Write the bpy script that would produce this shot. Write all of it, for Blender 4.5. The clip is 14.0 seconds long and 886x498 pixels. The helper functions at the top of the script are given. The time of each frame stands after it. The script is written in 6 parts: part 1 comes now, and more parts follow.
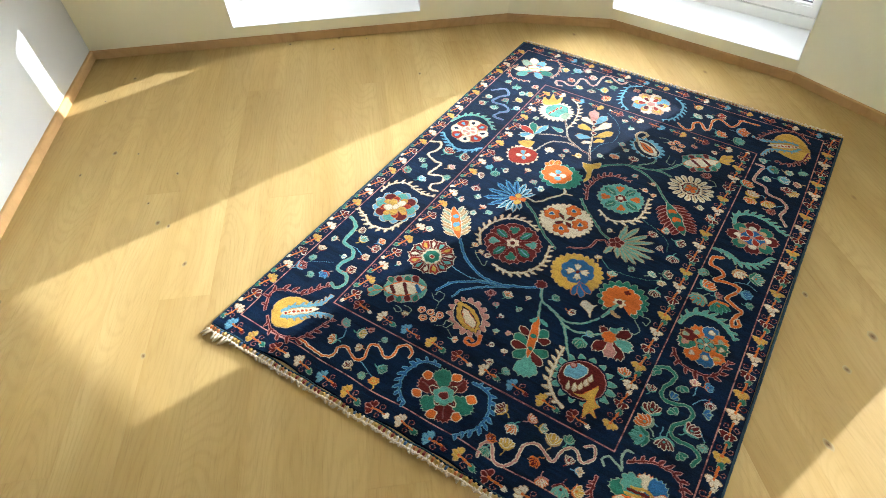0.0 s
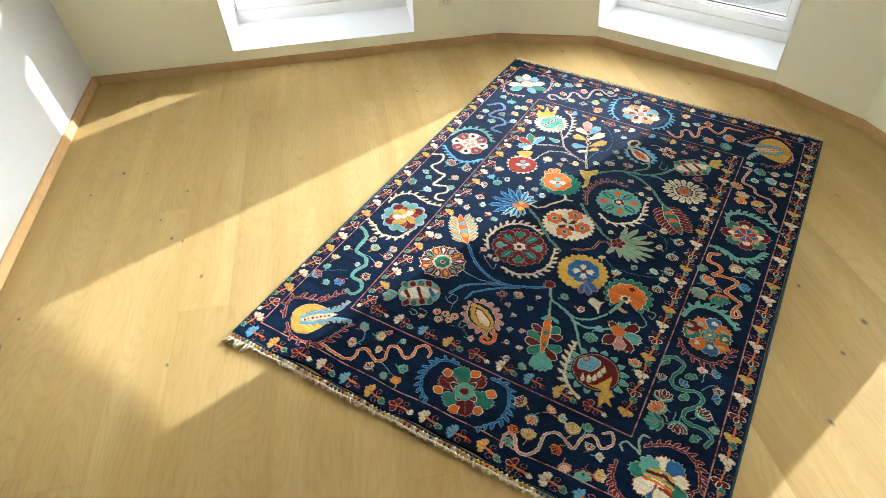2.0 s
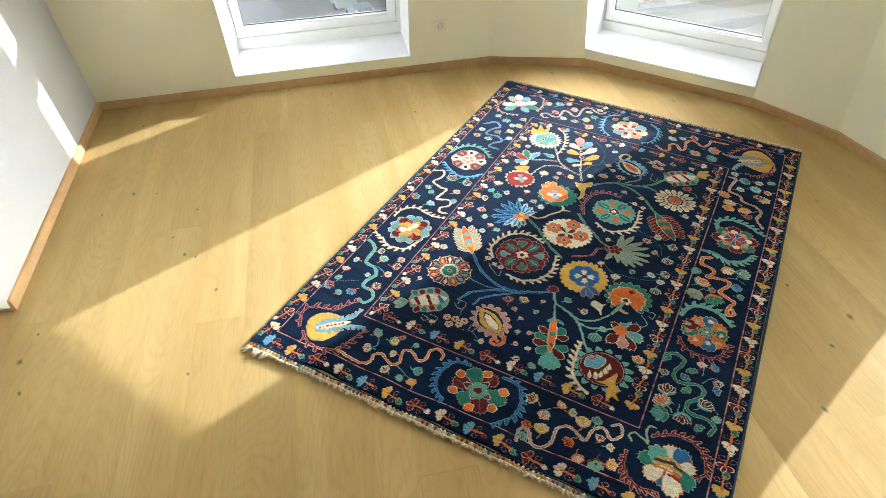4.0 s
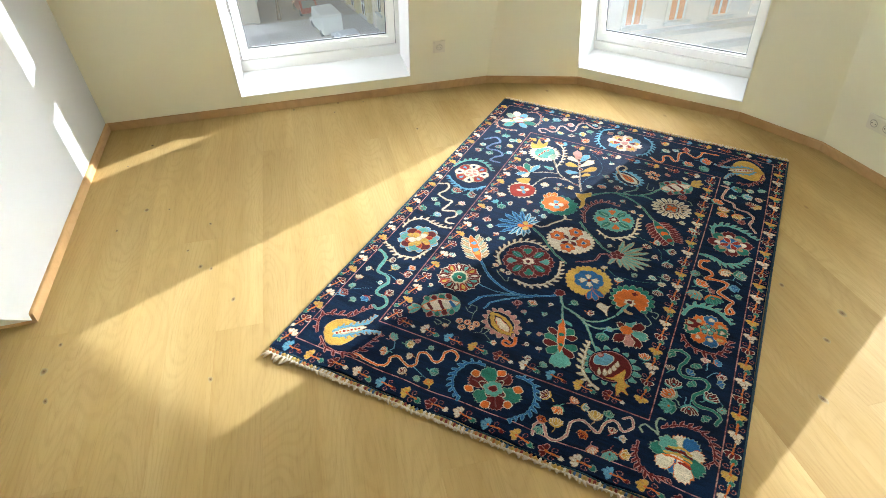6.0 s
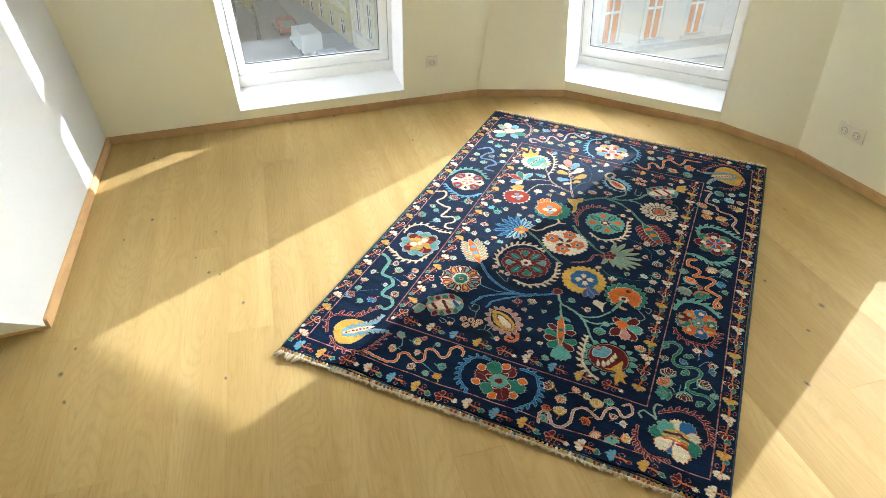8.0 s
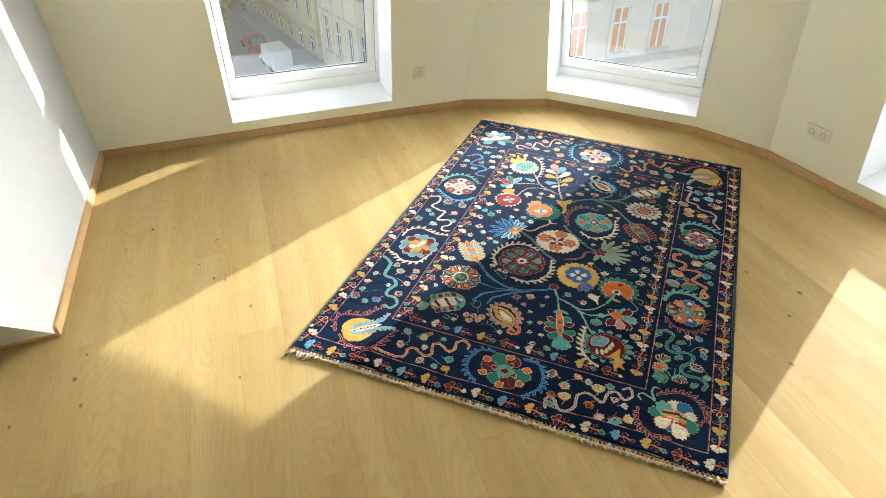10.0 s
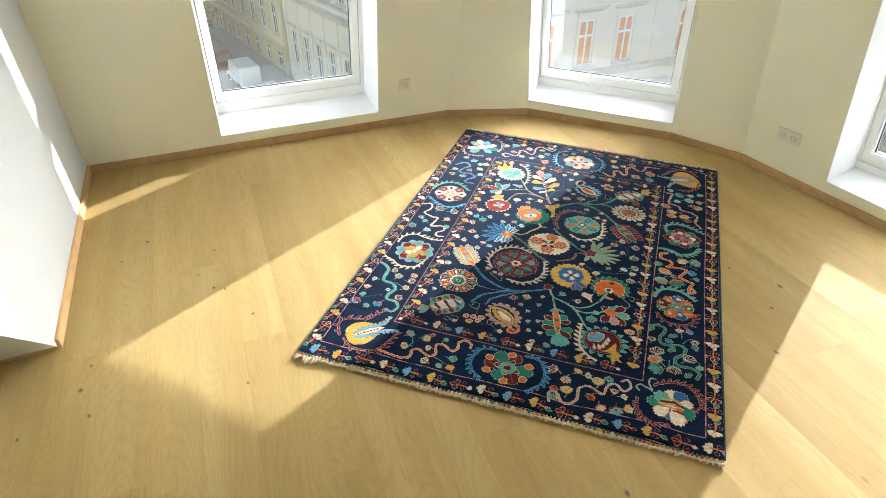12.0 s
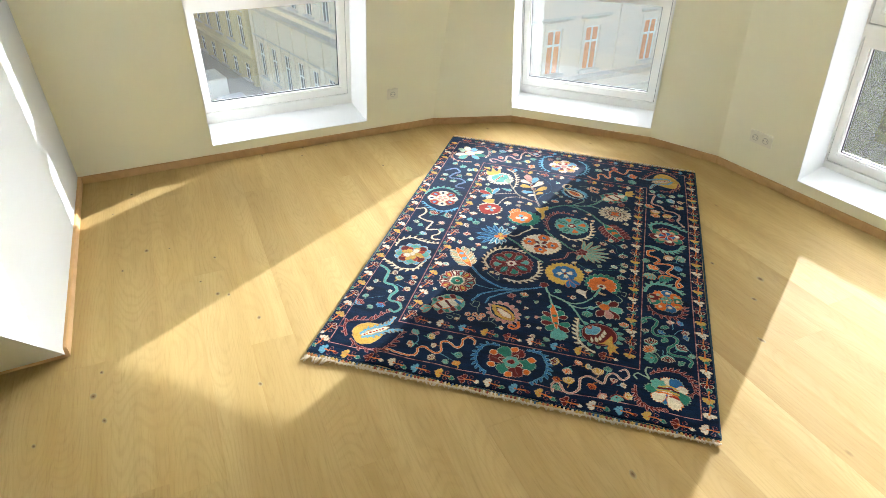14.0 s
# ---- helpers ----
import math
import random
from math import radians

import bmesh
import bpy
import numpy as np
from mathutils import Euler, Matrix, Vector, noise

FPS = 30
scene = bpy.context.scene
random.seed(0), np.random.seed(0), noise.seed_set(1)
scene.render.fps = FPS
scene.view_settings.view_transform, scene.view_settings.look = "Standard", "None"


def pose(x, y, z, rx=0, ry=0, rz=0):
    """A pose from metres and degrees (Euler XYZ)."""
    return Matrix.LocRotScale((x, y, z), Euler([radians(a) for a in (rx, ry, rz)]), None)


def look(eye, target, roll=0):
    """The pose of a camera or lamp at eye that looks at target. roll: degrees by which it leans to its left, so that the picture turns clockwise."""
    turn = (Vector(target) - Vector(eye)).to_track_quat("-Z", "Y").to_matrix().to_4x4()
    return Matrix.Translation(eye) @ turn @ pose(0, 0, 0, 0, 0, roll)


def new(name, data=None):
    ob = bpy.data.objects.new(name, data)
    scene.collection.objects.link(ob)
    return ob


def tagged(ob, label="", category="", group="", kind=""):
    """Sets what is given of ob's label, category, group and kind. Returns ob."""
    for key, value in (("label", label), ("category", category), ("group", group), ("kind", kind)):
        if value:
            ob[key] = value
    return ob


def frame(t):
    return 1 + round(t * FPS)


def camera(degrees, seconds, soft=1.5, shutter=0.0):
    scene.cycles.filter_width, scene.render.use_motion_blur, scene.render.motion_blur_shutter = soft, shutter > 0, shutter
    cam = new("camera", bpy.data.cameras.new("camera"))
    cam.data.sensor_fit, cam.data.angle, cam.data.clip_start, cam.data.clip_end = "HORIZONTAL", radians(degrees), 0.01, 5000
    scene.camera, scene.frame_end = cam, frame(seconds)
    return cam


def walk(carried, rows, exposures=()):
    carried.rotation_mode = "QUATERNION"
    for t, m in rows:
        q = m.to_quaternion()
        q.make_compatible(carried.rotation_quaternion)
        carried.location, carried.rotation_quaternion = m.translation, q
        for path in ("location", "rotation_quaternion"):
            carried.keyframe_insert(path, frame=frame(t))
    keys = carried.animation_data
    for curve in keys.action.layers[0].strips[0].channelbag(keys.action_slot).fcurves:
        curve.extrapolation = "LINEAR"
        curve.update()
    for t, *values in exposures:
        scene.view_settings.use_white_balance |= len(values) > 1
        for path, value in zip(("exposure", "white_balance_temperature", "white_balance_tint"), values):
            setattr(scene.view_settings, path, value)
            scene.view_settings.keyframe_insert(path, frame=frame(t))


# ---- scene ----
cam = camera(72.61, 14.0, soft=0.7)
# seconds, eye x y z in metres, yaw, pitch, roll in degrees
ROWS = [
    (0.0, 0.6674, -3.5099, 1.6599, -8.128, -45.343, -2.165),
    (0.5, 0.6364, -3.5300, 1.6617, -8.826, -44.808, -2.150),
    (1.0, 0.5998, -3.5513, 1.6648, -9.328, -44.200, -2.328),
    (1.5, 0.5673, -3.5744, 1.6666, -9.889, -43.632, -2.317),
    (2.0, 0.5383, -3.5981, 1.6743, -10.659, -43.191, -2.128),
    (2.5, 0.5149, -3.6247, 1.6812, -11.256, -42.578, -2.060),
    (5.0, 0.3562, -3.7393, 1.7063, -13.725, -39.701, -1.753),
    (5.5, 0.3288, -3.7620, 1.7095, -14.092, -39.150, -1.741),
    (6.0, 0.3055, -3.7822, 1.7135, -14.388, -38.691, -1.784),
    (6.5, 0.2730, -3.8059, 1.7197, -14.909, -38.279, -1.637),
    (7.0, 0.2460, -3.8319, 1.7264, -15.378, -37.904, -1.565),
    (7.5, 0.2102, -3.8568, 1.7331, -15.918, -37.493, -1.422),
    (8.0, 0.1832, -3.8806, 1.7372, -16.682, -37.121, -1.169),
    (10.5, -0.0076, -3.9736, 1.7565, -20.578, -35.439, -0.665),
    (11.0, -0.0402, -3.9813, 1.7602, -21.401, -35.105, -0.565),
    (11.5, -0.0763, -3.9894, 1.7620, -22.360, -34.851, -0.360),
    (12.0, -0.1106, -3.9995, 1.7639, -23.048, -34.567, -0.250),
    (12.5, -0.1480, -4.0093, 1.7673, -23.844, -34.349, -0.104),
    (13.0, -0.1886, -4.0172, 1.7728, -24.756, -34.125, 0.098),
    (13.5, -0.2310, -4.0299, 1.7813, -25.523, -33.915, 0.225),
    (14.0, -0.2732, -4.0388, 1.7878, -26.290, -33.647, 0.322),
]
walk(cam, [(t, pose(x, y, z, 90 + pitch, 0, yaw) @ pose(0, 0, 0, 0, 0, roll)) for t, x, y, z, yaw, pitch, roll in ROWS])

# ---- world, sun and exposure ----
SUN_AZ, SUN_EL = 28.0, 14.0   # degrees from +x towards +y, and above the horizon
world = bpy.data.worlds.new("sky")
scene.world = world
world.use_nodes = True
wn = world.node_tree.nodes
sky = wn.new("ShaderNodeTexSky")
sky.sky_type, sky.sun_disc = "NISHITA", False
sky.sun_elevation, sky.sun_rotation = radians(SUN_EL), radians(90 - SUN_AZ)
sky.dust_density, sky.ozone_density, sky.air_density = 0.4, 0.7, 1.0
world.node_tree.links.new(sky.outputs[0], wn["Background"].inputs[0])
wn["Background"].inputs[1].default_value = 0.115
sun = new("sun", bpy.data.lights.new("sun", "SUN"))
sun.data.energy, sun.data.angle, sun.data.color = 4.3, radians(0.55), (0.93, 0.99, 1.10)
ca, sa, ce, se = math.cos(radians(SUN_AZ)), math.sin(radians(SUN_AZ)), math.cos(radians(SUN_EL)), math.sin(radians(SUN_EL))
sun.matrix_world = look((9 * ca * ce, 9 * sa * ce, 9 * se), (0, 0, 0))
scene.view_settings.exposure = 1.75
SKYLIGHT = 1.5   # watts of the sky's light in the upper part of each window opening


# ---- materials ----
class Nodes:
    """A node material on one Principled shader."""

    def __init__(self, name, rough=0.6, metal=0.0):
        self.m = bpy.data.materials.new(name)
        self.m.use_nodes = True
        self.t = self.m.node_tree
        self.b = self.t.nodes["Principled BSDF"]
        self.b.inputs["Roughness"].default_value, self.b.inputs["Metallic"].default_value = rough, metal

    def add(self, kind, **values):
        n = self.t.nodes.new(kind)
        for k, v in values.items():
            n.inputs[k].default_value = v
        return n

    def link(self, a, b):
        self.t.links.new(a, b)

    def coords(self, scale=(1, 1, 1), shift=None):
        n = self.add("ShaderNodeMapping")
        self.link(self.add("ShaderNodeTexCoord").outputs["Object"], n.inputs["Vector"])
        n.inputs["Scale"].default_value = scale
        if shift:
            self.link(shift, n.inputs["Location"])
        return n.outputs[0]

    def noise(self, vec, scale, detail=4, rough=0.55):
        n = self.add("ShaderNodeTexNoise", Scale=scale, Detail=detail, Roughness=rough)
        if vec:
            self.link(vec, n.inputs["Vector"])
        return n.outputs["Fac"]

    def ramp(self, fac, *stops):
        n = self.t.nodes.new("ShaderNodeValToRGB")
        e = n.color_ramp.elements
        e[0].position, e[0].color = stops[0][0], (*stops[0][1], 1)
        e[1].position, e[1].color = stops[-1][0], (*stops[-1][1], 1)
        for p, c in stops[1:-1]:
            e.new(p).color = (*c, 1)
        self.link(fac, n.inputs[0])
        return n.outputs[0]

    def mix(self, a, b, fac, blend="MIX"):
        n = self.t.nodes.new("ShaderNodeMix")
        n.data_type, n.blend_type = "RGBA", blend
        for v, s in ((fac, n.inputs[0]), (a, n.inputs[6]), (b, n.inputs[7])):
            if isinstance(v, (int, float)):
                s.default_value = v
            elif isinstance(v, tuple):
                s.default_value = (*v, 1)
            else:
                self.link(v, s)
        return n.outputs[2]

    def math(self, op, a, b=0.0):
        n = self.t.nodes.new("ShaderNodeMath")
        n.operation = op
        for v, s in ((a, n.inputs[0]), (b, n.inputs[1])):
            if isinstance(v, (int, float)):
                s.default_value = v
            else:
                self.link(v, s)
        return n.outputs[0]

    def colour(self, out):
        if isinstance(out, tuple):
            self.b.inputs["Base Color"].default_value = (*out, 1)
        else:
            self.link(out, self.b.inputs["Base Color"])
        return self

    def bump(self, height, strength, distance):
        n = self.add("ShaderNodeBump", Strength=strength, Distance=distance)
        self.link(height, n.inputs["Height"])
        self.link(n.outputs[0], self.b.inputs["Normal"])
        return self


def painted(name, colour, rough=0.8, grain=220, depth=0.0004, vary=0.04):
    k = Nodes(name, rough)
    v = k.coords()
    k.colour(k.mix(colour, tuple(c * (1 - vary * 2) for c in colour), k.noise(v, 1.7, 5)))
    return k.bump(k.noise(v, grain, 3), 0.25, depth).m


def plain(name, colour, rough=0.5, metal=0.0, vary=0.12, scale=6.0):
    k = Nodes(name, rough, metal)
    k.colour(k.mix(colour, tuple(c * (1 - vary) for c in colour), k.noise(k.coords(), scale, 4)))
    return k.m


def oak(name, light, dark, rough=0.74):
    """Oiled oak: long grain in x, cathedral figure, pores, and small knots, shifted from board to board."""
    k = Nodes(name, rough)
    rnd = k.add("ShaderNodeObjectInfo").outputs["Random"]
    shift = k.add("ShaderNodeCombineXYZ")
    k.link(k.math("MULTIPLY", rnd, 37.0), shift.inputs[0])
    k.link(k.math("MULTIPLY", rnd, 91.0), shift.inputs[1])
    long_ = k.coords((0.30, 5.0, 1.0), shift.outputs[0])
    warp = k.noise(long_, 1.3, 3)
    # growth rings: level lines of a long smooth swell, which close into cathedral arches
    swell = k.noise(k.coords((0.55, 2.6, 1.0), shift.outputs[0]), 1.6, 1.5, 0.35)
    rings = k.math("SINE", k.math("MULTIPLY", swell, 210.0))
    fine = k.noise(k.coords((3.2, 64.0, 1.0), shift.outputs[0]), 2.0, 7, 0.78)
    broad = k.noise(k.coords((0.5, 2.6, 1.0), shift.outputs[0]), 1.0, 4)
    c = k.ramp(warp, (0.3, light), (0.7, dark))
    c = k.mix(c, tuple(x * 0.86 for x in dark), k.math("MULTIPLY", k.ramp(rings, (0.1, (0, 0, 0)), (0.95, (1, 1, 1))), 0.23))
    c = k.mix(c, tuple(x * 0.62 for x in dark), k.math("MULTIPLY", k.ramp(fine, (0.50, (0, 0, 0)), (0.72, (1, 1, 1))), 0.48))
    c = k.mix(c, k.ramp(broad, (0.3, (1.06, 1.05, 1.02)), (0.7, (0.90, 0.87, 0.82))), 1.0, "MULTIPLY")
    tone = k.ramp(rnd, (0.0, (0.95, 0.935, 0.91)), (0.5, (1.0, 1.0, 1.0)), (1.0, (1.04, 1.035, 1.03)))
    c = k.mix(c, tone, 1.0, "MULTIPLY")
    vor = k.add("ShaderNodeTexVoronoi", Scale=2.1)
    k.link(k.coords((1.0, 1.9, 1.0), shift.outputs[0]), vor.inputs["Vector"])
    k.colour(k.mix(c, (0.16, 0.09, 0.04), k.math("MULTIPLY", k.ramp(vor.outputs["Distance"], (0.012, (1, 1, 1)), (0.05, (0, 0, 0))), 0.75)))
    k.b.inputs["Specular IOR Level"].default_value = 0.10
    k.link(k.ramp(fine, (0.3, (rough - 0.05,) * 3), (0.8, (rough + 0.12,) * 3)), k.b.inputs["Roughness"])
    return k.bump(fine, 0.12, 0.0005).m


WALL = painted("warm white wall paint", (0.88, 0.855, 0.655), 0.9)
WHITE = painted("white reveal paint", (0.78, 0.78, 0.765), 0.6, vary=0.02)
LACQUER = plain("white window lacquer", (0.86, 0.85, 0.80), 0.32, vary=0.03)
OAK = oak("oiled oak floor", (0.462, 0.336, 0.147), (0.390, 0.262, 0.098))
OAK_TRIM = oak("oak skirting", (0.54, 0.355, 0.172), (0.44, 0.265, 0.115), 0.6)
GASKET = plain("grey rubber gasket", (0.13, 0.135, 0.12), 0.6)
SEAL = plain("black rubber seal", (0.02, 0.022, 0.022), 0.5)
PLASTIC = plain("white socket plastic", (0.78, 0.745, 0.60), 0.3, vary=0.03)
# the shade of the socket's cup and pin holes, painted on flat discs
PLASTIC_DIM = plain("socket plastic toned as recess shade", (0.50, 0.47, 0.37), 0.4)
SHADOW_GAP = plain("painted hole shade", (0.12, 0.11, 0.10), 0.5)
METAL = plain("nickel contact", (0.6, 0.58, 0.52), 0.3, 1.0)
GLASS = Nodes("window glass", 0.0)
GLASS.b.inputs["Transmission Weight"].default_value, GLASS.b.inputs["IOR"].default_value = 1.0, 1.72
GLASS.colour((0.97, 0.99, 0.98))
# a thin translucent film, added to give the panes their haze of reflections
film, coat = GLASS.add("ShaderNodeBsdfTranslucent"), GLASS.add("ShaderNodeMixShader", Fac=0.020)
film.inputs[0].default_value = (0.9, 0.87, 0.78, 1)
GLASS.link(GLASS.b.outputs[0], coat.inputs[1])
GLASS.link(film.outputs[0], coat.inputs[2])
GLASS.link(coat.outputs[0], GLASS.t.nodes["Material Output"].inputs[0])
GLASS = GLASS.m


# ---- building helpers ----
def part(name, bm, material, parent=None, label=""):
    me = bpy.data.meshes.new(name)
    bm.to_mesh(me)
    bm.free()
    me.materials.append(material)
    ob = new(name, me)
    if parent:
        ob.parent = parent
    if label:
        ob["label"] = label
    return ob


def prism(bm, low, high):
    """A closed solid between two rings of as many corners."""
    a, b = [bm.verts.new(p) for p in low], [bm.verts.new(p) for p in high]
    fs = [bm.faces.new(a[::-1]), bm.faces.new(b)]
    n = len(a)
    for i in range(n):
        fs.append(bm.faces.new((a[i], a[(i + 1) % n], b[(i + 1) % n], b[i])))
    bmesh.ops.recalc_face_normals(bm, faces=fs)
    return bm


def box(bm, x0, x1, y0, y1, z0, z1):
    return prism(bm, [(x0, y0, z0), (x1, y0, z0), (x1, y1, z0), (x0, y1, z0)], [(x0, y0, z1), (x1, y0, z1), (x1, y1, z1), (x0, y1, z1)])


def soften(bm, width, segments=2):
    bmesh.ops.bevel(bm, geom=list(bm.edges), offset=width, segments=segments, affect="EDGES", profile=0.5)
    return bm


class Face:
    """A leaning wall's own axes: u along it, v up its slope, w outwards; (a, b) its foot, the room on the right hand."""

    def __init__(self, a, b, lean):
        self.a, self.length = Vector((*a, 0)), (Vector(b) - Vector(a)).length
        self.u = (Vector((*b, 0)) - self.a).normalized()
        out, s, c = Vector((-self.u.y, self.u.x, 0)), math.sin(radians(lean)), math.cos(radians(lean))
        self.v, self.w = Vector((-out.x * s, -out.y * s, c)), Vector((out.x * c, out.y * c, s))

    def at(self, u, v, w=0.0):
        return self.a + self.u * u + self.v * v + self.w * w

    def box(self, bm, u0, u1, v0, v1, w0, w1):
        c = ((u0, v0), (u1, v0), (u1, v1), (u0, v1))
        return prism(bm, [self.at(u, v, w0) for u, v in c], [self.at(u, v, w1) for u, v in c])

    def matrix(self, u, v, w=0.0):
        """Axes along u, up v, and into the room."""
        m = Matrix((self.u, self.v, -self.w)).transposed().to_4x4()
        m.translation = self.at(u, v, w)
        return m


# ---- the bay: five leaning faces of the mansard ----
FOOT = [(-0.830, 0.040), (1.612, -0.018), (2.197, -0.234), (2.885, -1.028), (3.078, -1.480), (3.28, -4.60)]
LEAN = [10.0, 8.2, 9.0, 8.5, 8.0]
HIGH, THICK = 2.6, 0.51
REVEALS = {0: 0.40, 2: 0.36, 4: 0.32}   # depth from the room's skin to the frame
faces = [Face(FOOT[i], FOOT[i + 1], LEAN[i]) for i in range(5)]


def corner(i, z, w=0.0):
    """The upright edge before face i, at height z and w outside the room's skin."""
    if i in (0, 5):
        f = faces[0] if i == 0 else faces[4]
        p = f.at(0 if i == 0 else f.length, 0, w)
        return p + f.v * ((z - p.z) / f.v.z)
    f, g = faces[i - 1], faces[i]
    n = np.array([[f.w.x, f.w.y], [g.w.x, g.w.y]])
    d = np.array([f.w.dot(f.at(0, 0, w)) - f.w.z * z, g.w.dot(g.at(0, 0, w)) - g.w.z * z])
    x, y = np.linalg.solve(n, d)
    return Vector((x, y, z))


# window openings: face: u from, to at the room's skin; u from, to at the frame
SILL, HEAD, TRANSOM = 0.118, 2.05, 0.898
OPEN = {0: (0.826, 1.915, 0.834, 1.928), 2: (0.002, 1.046, -0.044, 1.038), 4: (0.571, 1.64, 0.522, 1.66)}
RAIL = {0: 0.129, 2: 0.127, 4: 0.121}   # foot of the lower sash, up the slope


def sill_at(i, w):
    """The level sill's place up the slope of face i, w outside the room's skin."""
    return SILL - w * math.tan(radians(LEAN[i]))



def wall(i):
    f = faces[i]
    def edge(k, v, w):
        z = f.at(0, v, w).z
        return (corner(i + k, z, w) - f.a).dot(f.u)
    def ring(rows, w):
        return [f.at(u, v, w) for u, v in rows]
    bm = bmesh.new()
    top = HIGH / f.v.z
    def slab(v0, v1, w0, w1):
        rings = []
        for w in (w0, w1):
            hi = sill_at(i, w) if v1 == SILL else v1
            rings.append(ring([(edge(0, v0, w), v0), (edge(1, v0, w), v0), (edge(1, hi, w), hi), (edge(0, hi, w), hi)], w))
        prism(bm, *rings)
    if i not in OPEN:
        slab(-0.05, top, 0, THICK)
    else:
        a0, a1, b0, b1 = OPEN[i]
        REVEAL = REVEALS[i]
        slab(-0.05, SILL, 0, THICK)
        slab(HEAD, top, 0, THICK)
        for (w0, l0, r0), (w1, l1, r1) in (((0, a0, a1), (REVEAL, b0, b1)), ((REVEAL, b0, b1), (THICK, b0, b1))):
            side = lambda k, u, w, s: [(s(edge(k, sill_at(i, w), w), u), sill_at(i, w)), (u, sill_at(i, w)), (u, HEAD), (s(edge(k, HEAD, w), u), HEAD)]
            prism(bm, ring(side(0, l0, w0, lambda e, u: min(e, u - 0.001)), w0), ring(side(0, l1, w1, lambda e, u: min(e, u - 0.001)), w1))
            prism(bm, ring(side(1, r0, w0, lambda e, u: max(e, u + 0.001)), w0), ring(side(1, r1, w1, lambda e, u: max(e, u + 0.001)), w1))
    return part("wall_bay_%d" % (i + 1), bm, WALL)


for i in range(5):
    tagged(wall(i), "warm white plastered wall of the bay leaning inwards", "wall", kind="structure")


def window(i, n):
    f = faces[i]
    a0, a1, b0, b1 = OPEN[i]
    REVEAL = REVEALS[i]
    thing = new("window_%d" % n)
    def frame_bars(name, u0, u1, v0, v1, w0, w1, left, right, low, top, parent=thing, material=LACQUER):
        bm = bmesh.new()
        f.box(bm, u0, u0 + left, v0, v1, w0, w1)
        f.box(bm, u1 - right, u1, v0, v1, w0, w1)
        f.box(bm, u0 + left, u1 - right, v0, v0 + low, w0, w1)
        f.box(bm, u0 + left, u1 - right, v1 - top, v1, w0, w1)
        return part(name, bm, material, parent)
    # white boards that line the reveal
    t = 0.004
    base = sill_at(i, REVEAL)
    def ring(l, r, lo, w):
        return {"window_sill": ((l, lo), (r, lo), (r, lo + t), (l, lo + t)), "head_lining": ((l, HEAD - t), (r, HEAD - t), (r, HEAD), (l, HEAD)),
                "left": ((l, lo + t), (l + t, lo + t), (l + t, HEAD - t), (l, HEAD - t)), "right": ((r - t, lo + t), (r, lo + t), (r, HEAD - t), (r - t, HEAD - t))}
    inner, outer = ring(a0, a1, SILL, -0.002), ring(b0, b1, base, REVEAL)
    for key in inner:
        part("side_lining" if key in ("left", "right") else key, prism(bmesh.new(), [f.at(u, v, -0.002) for u, v in inner[key]], [f.at(u, v, REVEAL) for u, v in outer[key]]), WHITE, thing)
    # outer frame, transom and two sashes
    rail, mid = RAIL[i], TRANSOM
    frame_bars("window_frame", b0, b1, base, HEAD, REVEAL, REVEAL + 0.09, 0.012, 0.030, rail - base, 0.05)
    part("transom", f.box(bmesh.new(), b0 + 0.012, b1 - 0.030, mid, mid + 0.070, REVEAL, REVEAL + 0.09), LACQUER, thing)
    for v0, v1 in ((rail + 0.004, mid - 0.004), (mid + 0.074, HEAD - 0.054)):
        u0, u1 = b0 + 0.016, b1 - 0.034
        sash = frame_bars("sash", u0, u1, v0, v1, REVEAL + 0.010, REVEAL + 0.080, 0.040, 0.046, 0.054, 0.045)
        frame_bars("gasket", u0 - 0.004, u1 + 0.004, v0 - 0.004, v1 + 0.004, REVEAL + 0.016, REVEAL + 0.030, 0.004, 0.004, 0.004, 0.004, sash, GASKET)
        l, r, lo, hi = u0 + 0.040, u1 - 0.046, v0 + 0.054, v1 - 0.045
        frame_bars("glazing_bead", l, r, lo, hi, REVEAL + 0.018, REVEAL + 0.040, 0.010, 0.010, 0.010, 0.010, sash)
        frame_bars("rubber_seal", l + 0.010, r - 0.010, lo + 0.010, hi - 0.010, REVEAL + 0.036, REVEAL + 0.044, 0.004, 0.004, 0.004, 0.004, sash, SEAL)
        pane = part("pane", f.box(bmesh.new(), l, r, lo, hi, REVEAL + 0.046, REVEAL + 0.052), GLASS, sash)
        pane.visible_shadow = False
    lamp = new("sky_light", bpy.data.lights.new("sky_light", "AREA"))
    lamp.data.shape, lamp.data.size, lamp.data.size_y = "RECTANGLE", b1 - b0 - 0.25, 0.6
    lamp.data.energy, lamp.data.color = SKYLIGHT * (0.75, 0.30, 0.20)[n - 1], (1.0, 0.94, 0.80)
    lamp.matrix_world = f.matrix((b0 + b1) / 2, 1.62, REVEAL + 0.10) @ pose(0, 0, 0, 180, 0, 0)
    return tagged(thing, "white two-part window deep in a white lined reveal", "window", kind="structure")


for n, i in enumerate((0, 2, 4)):
    window(i, n + 1)

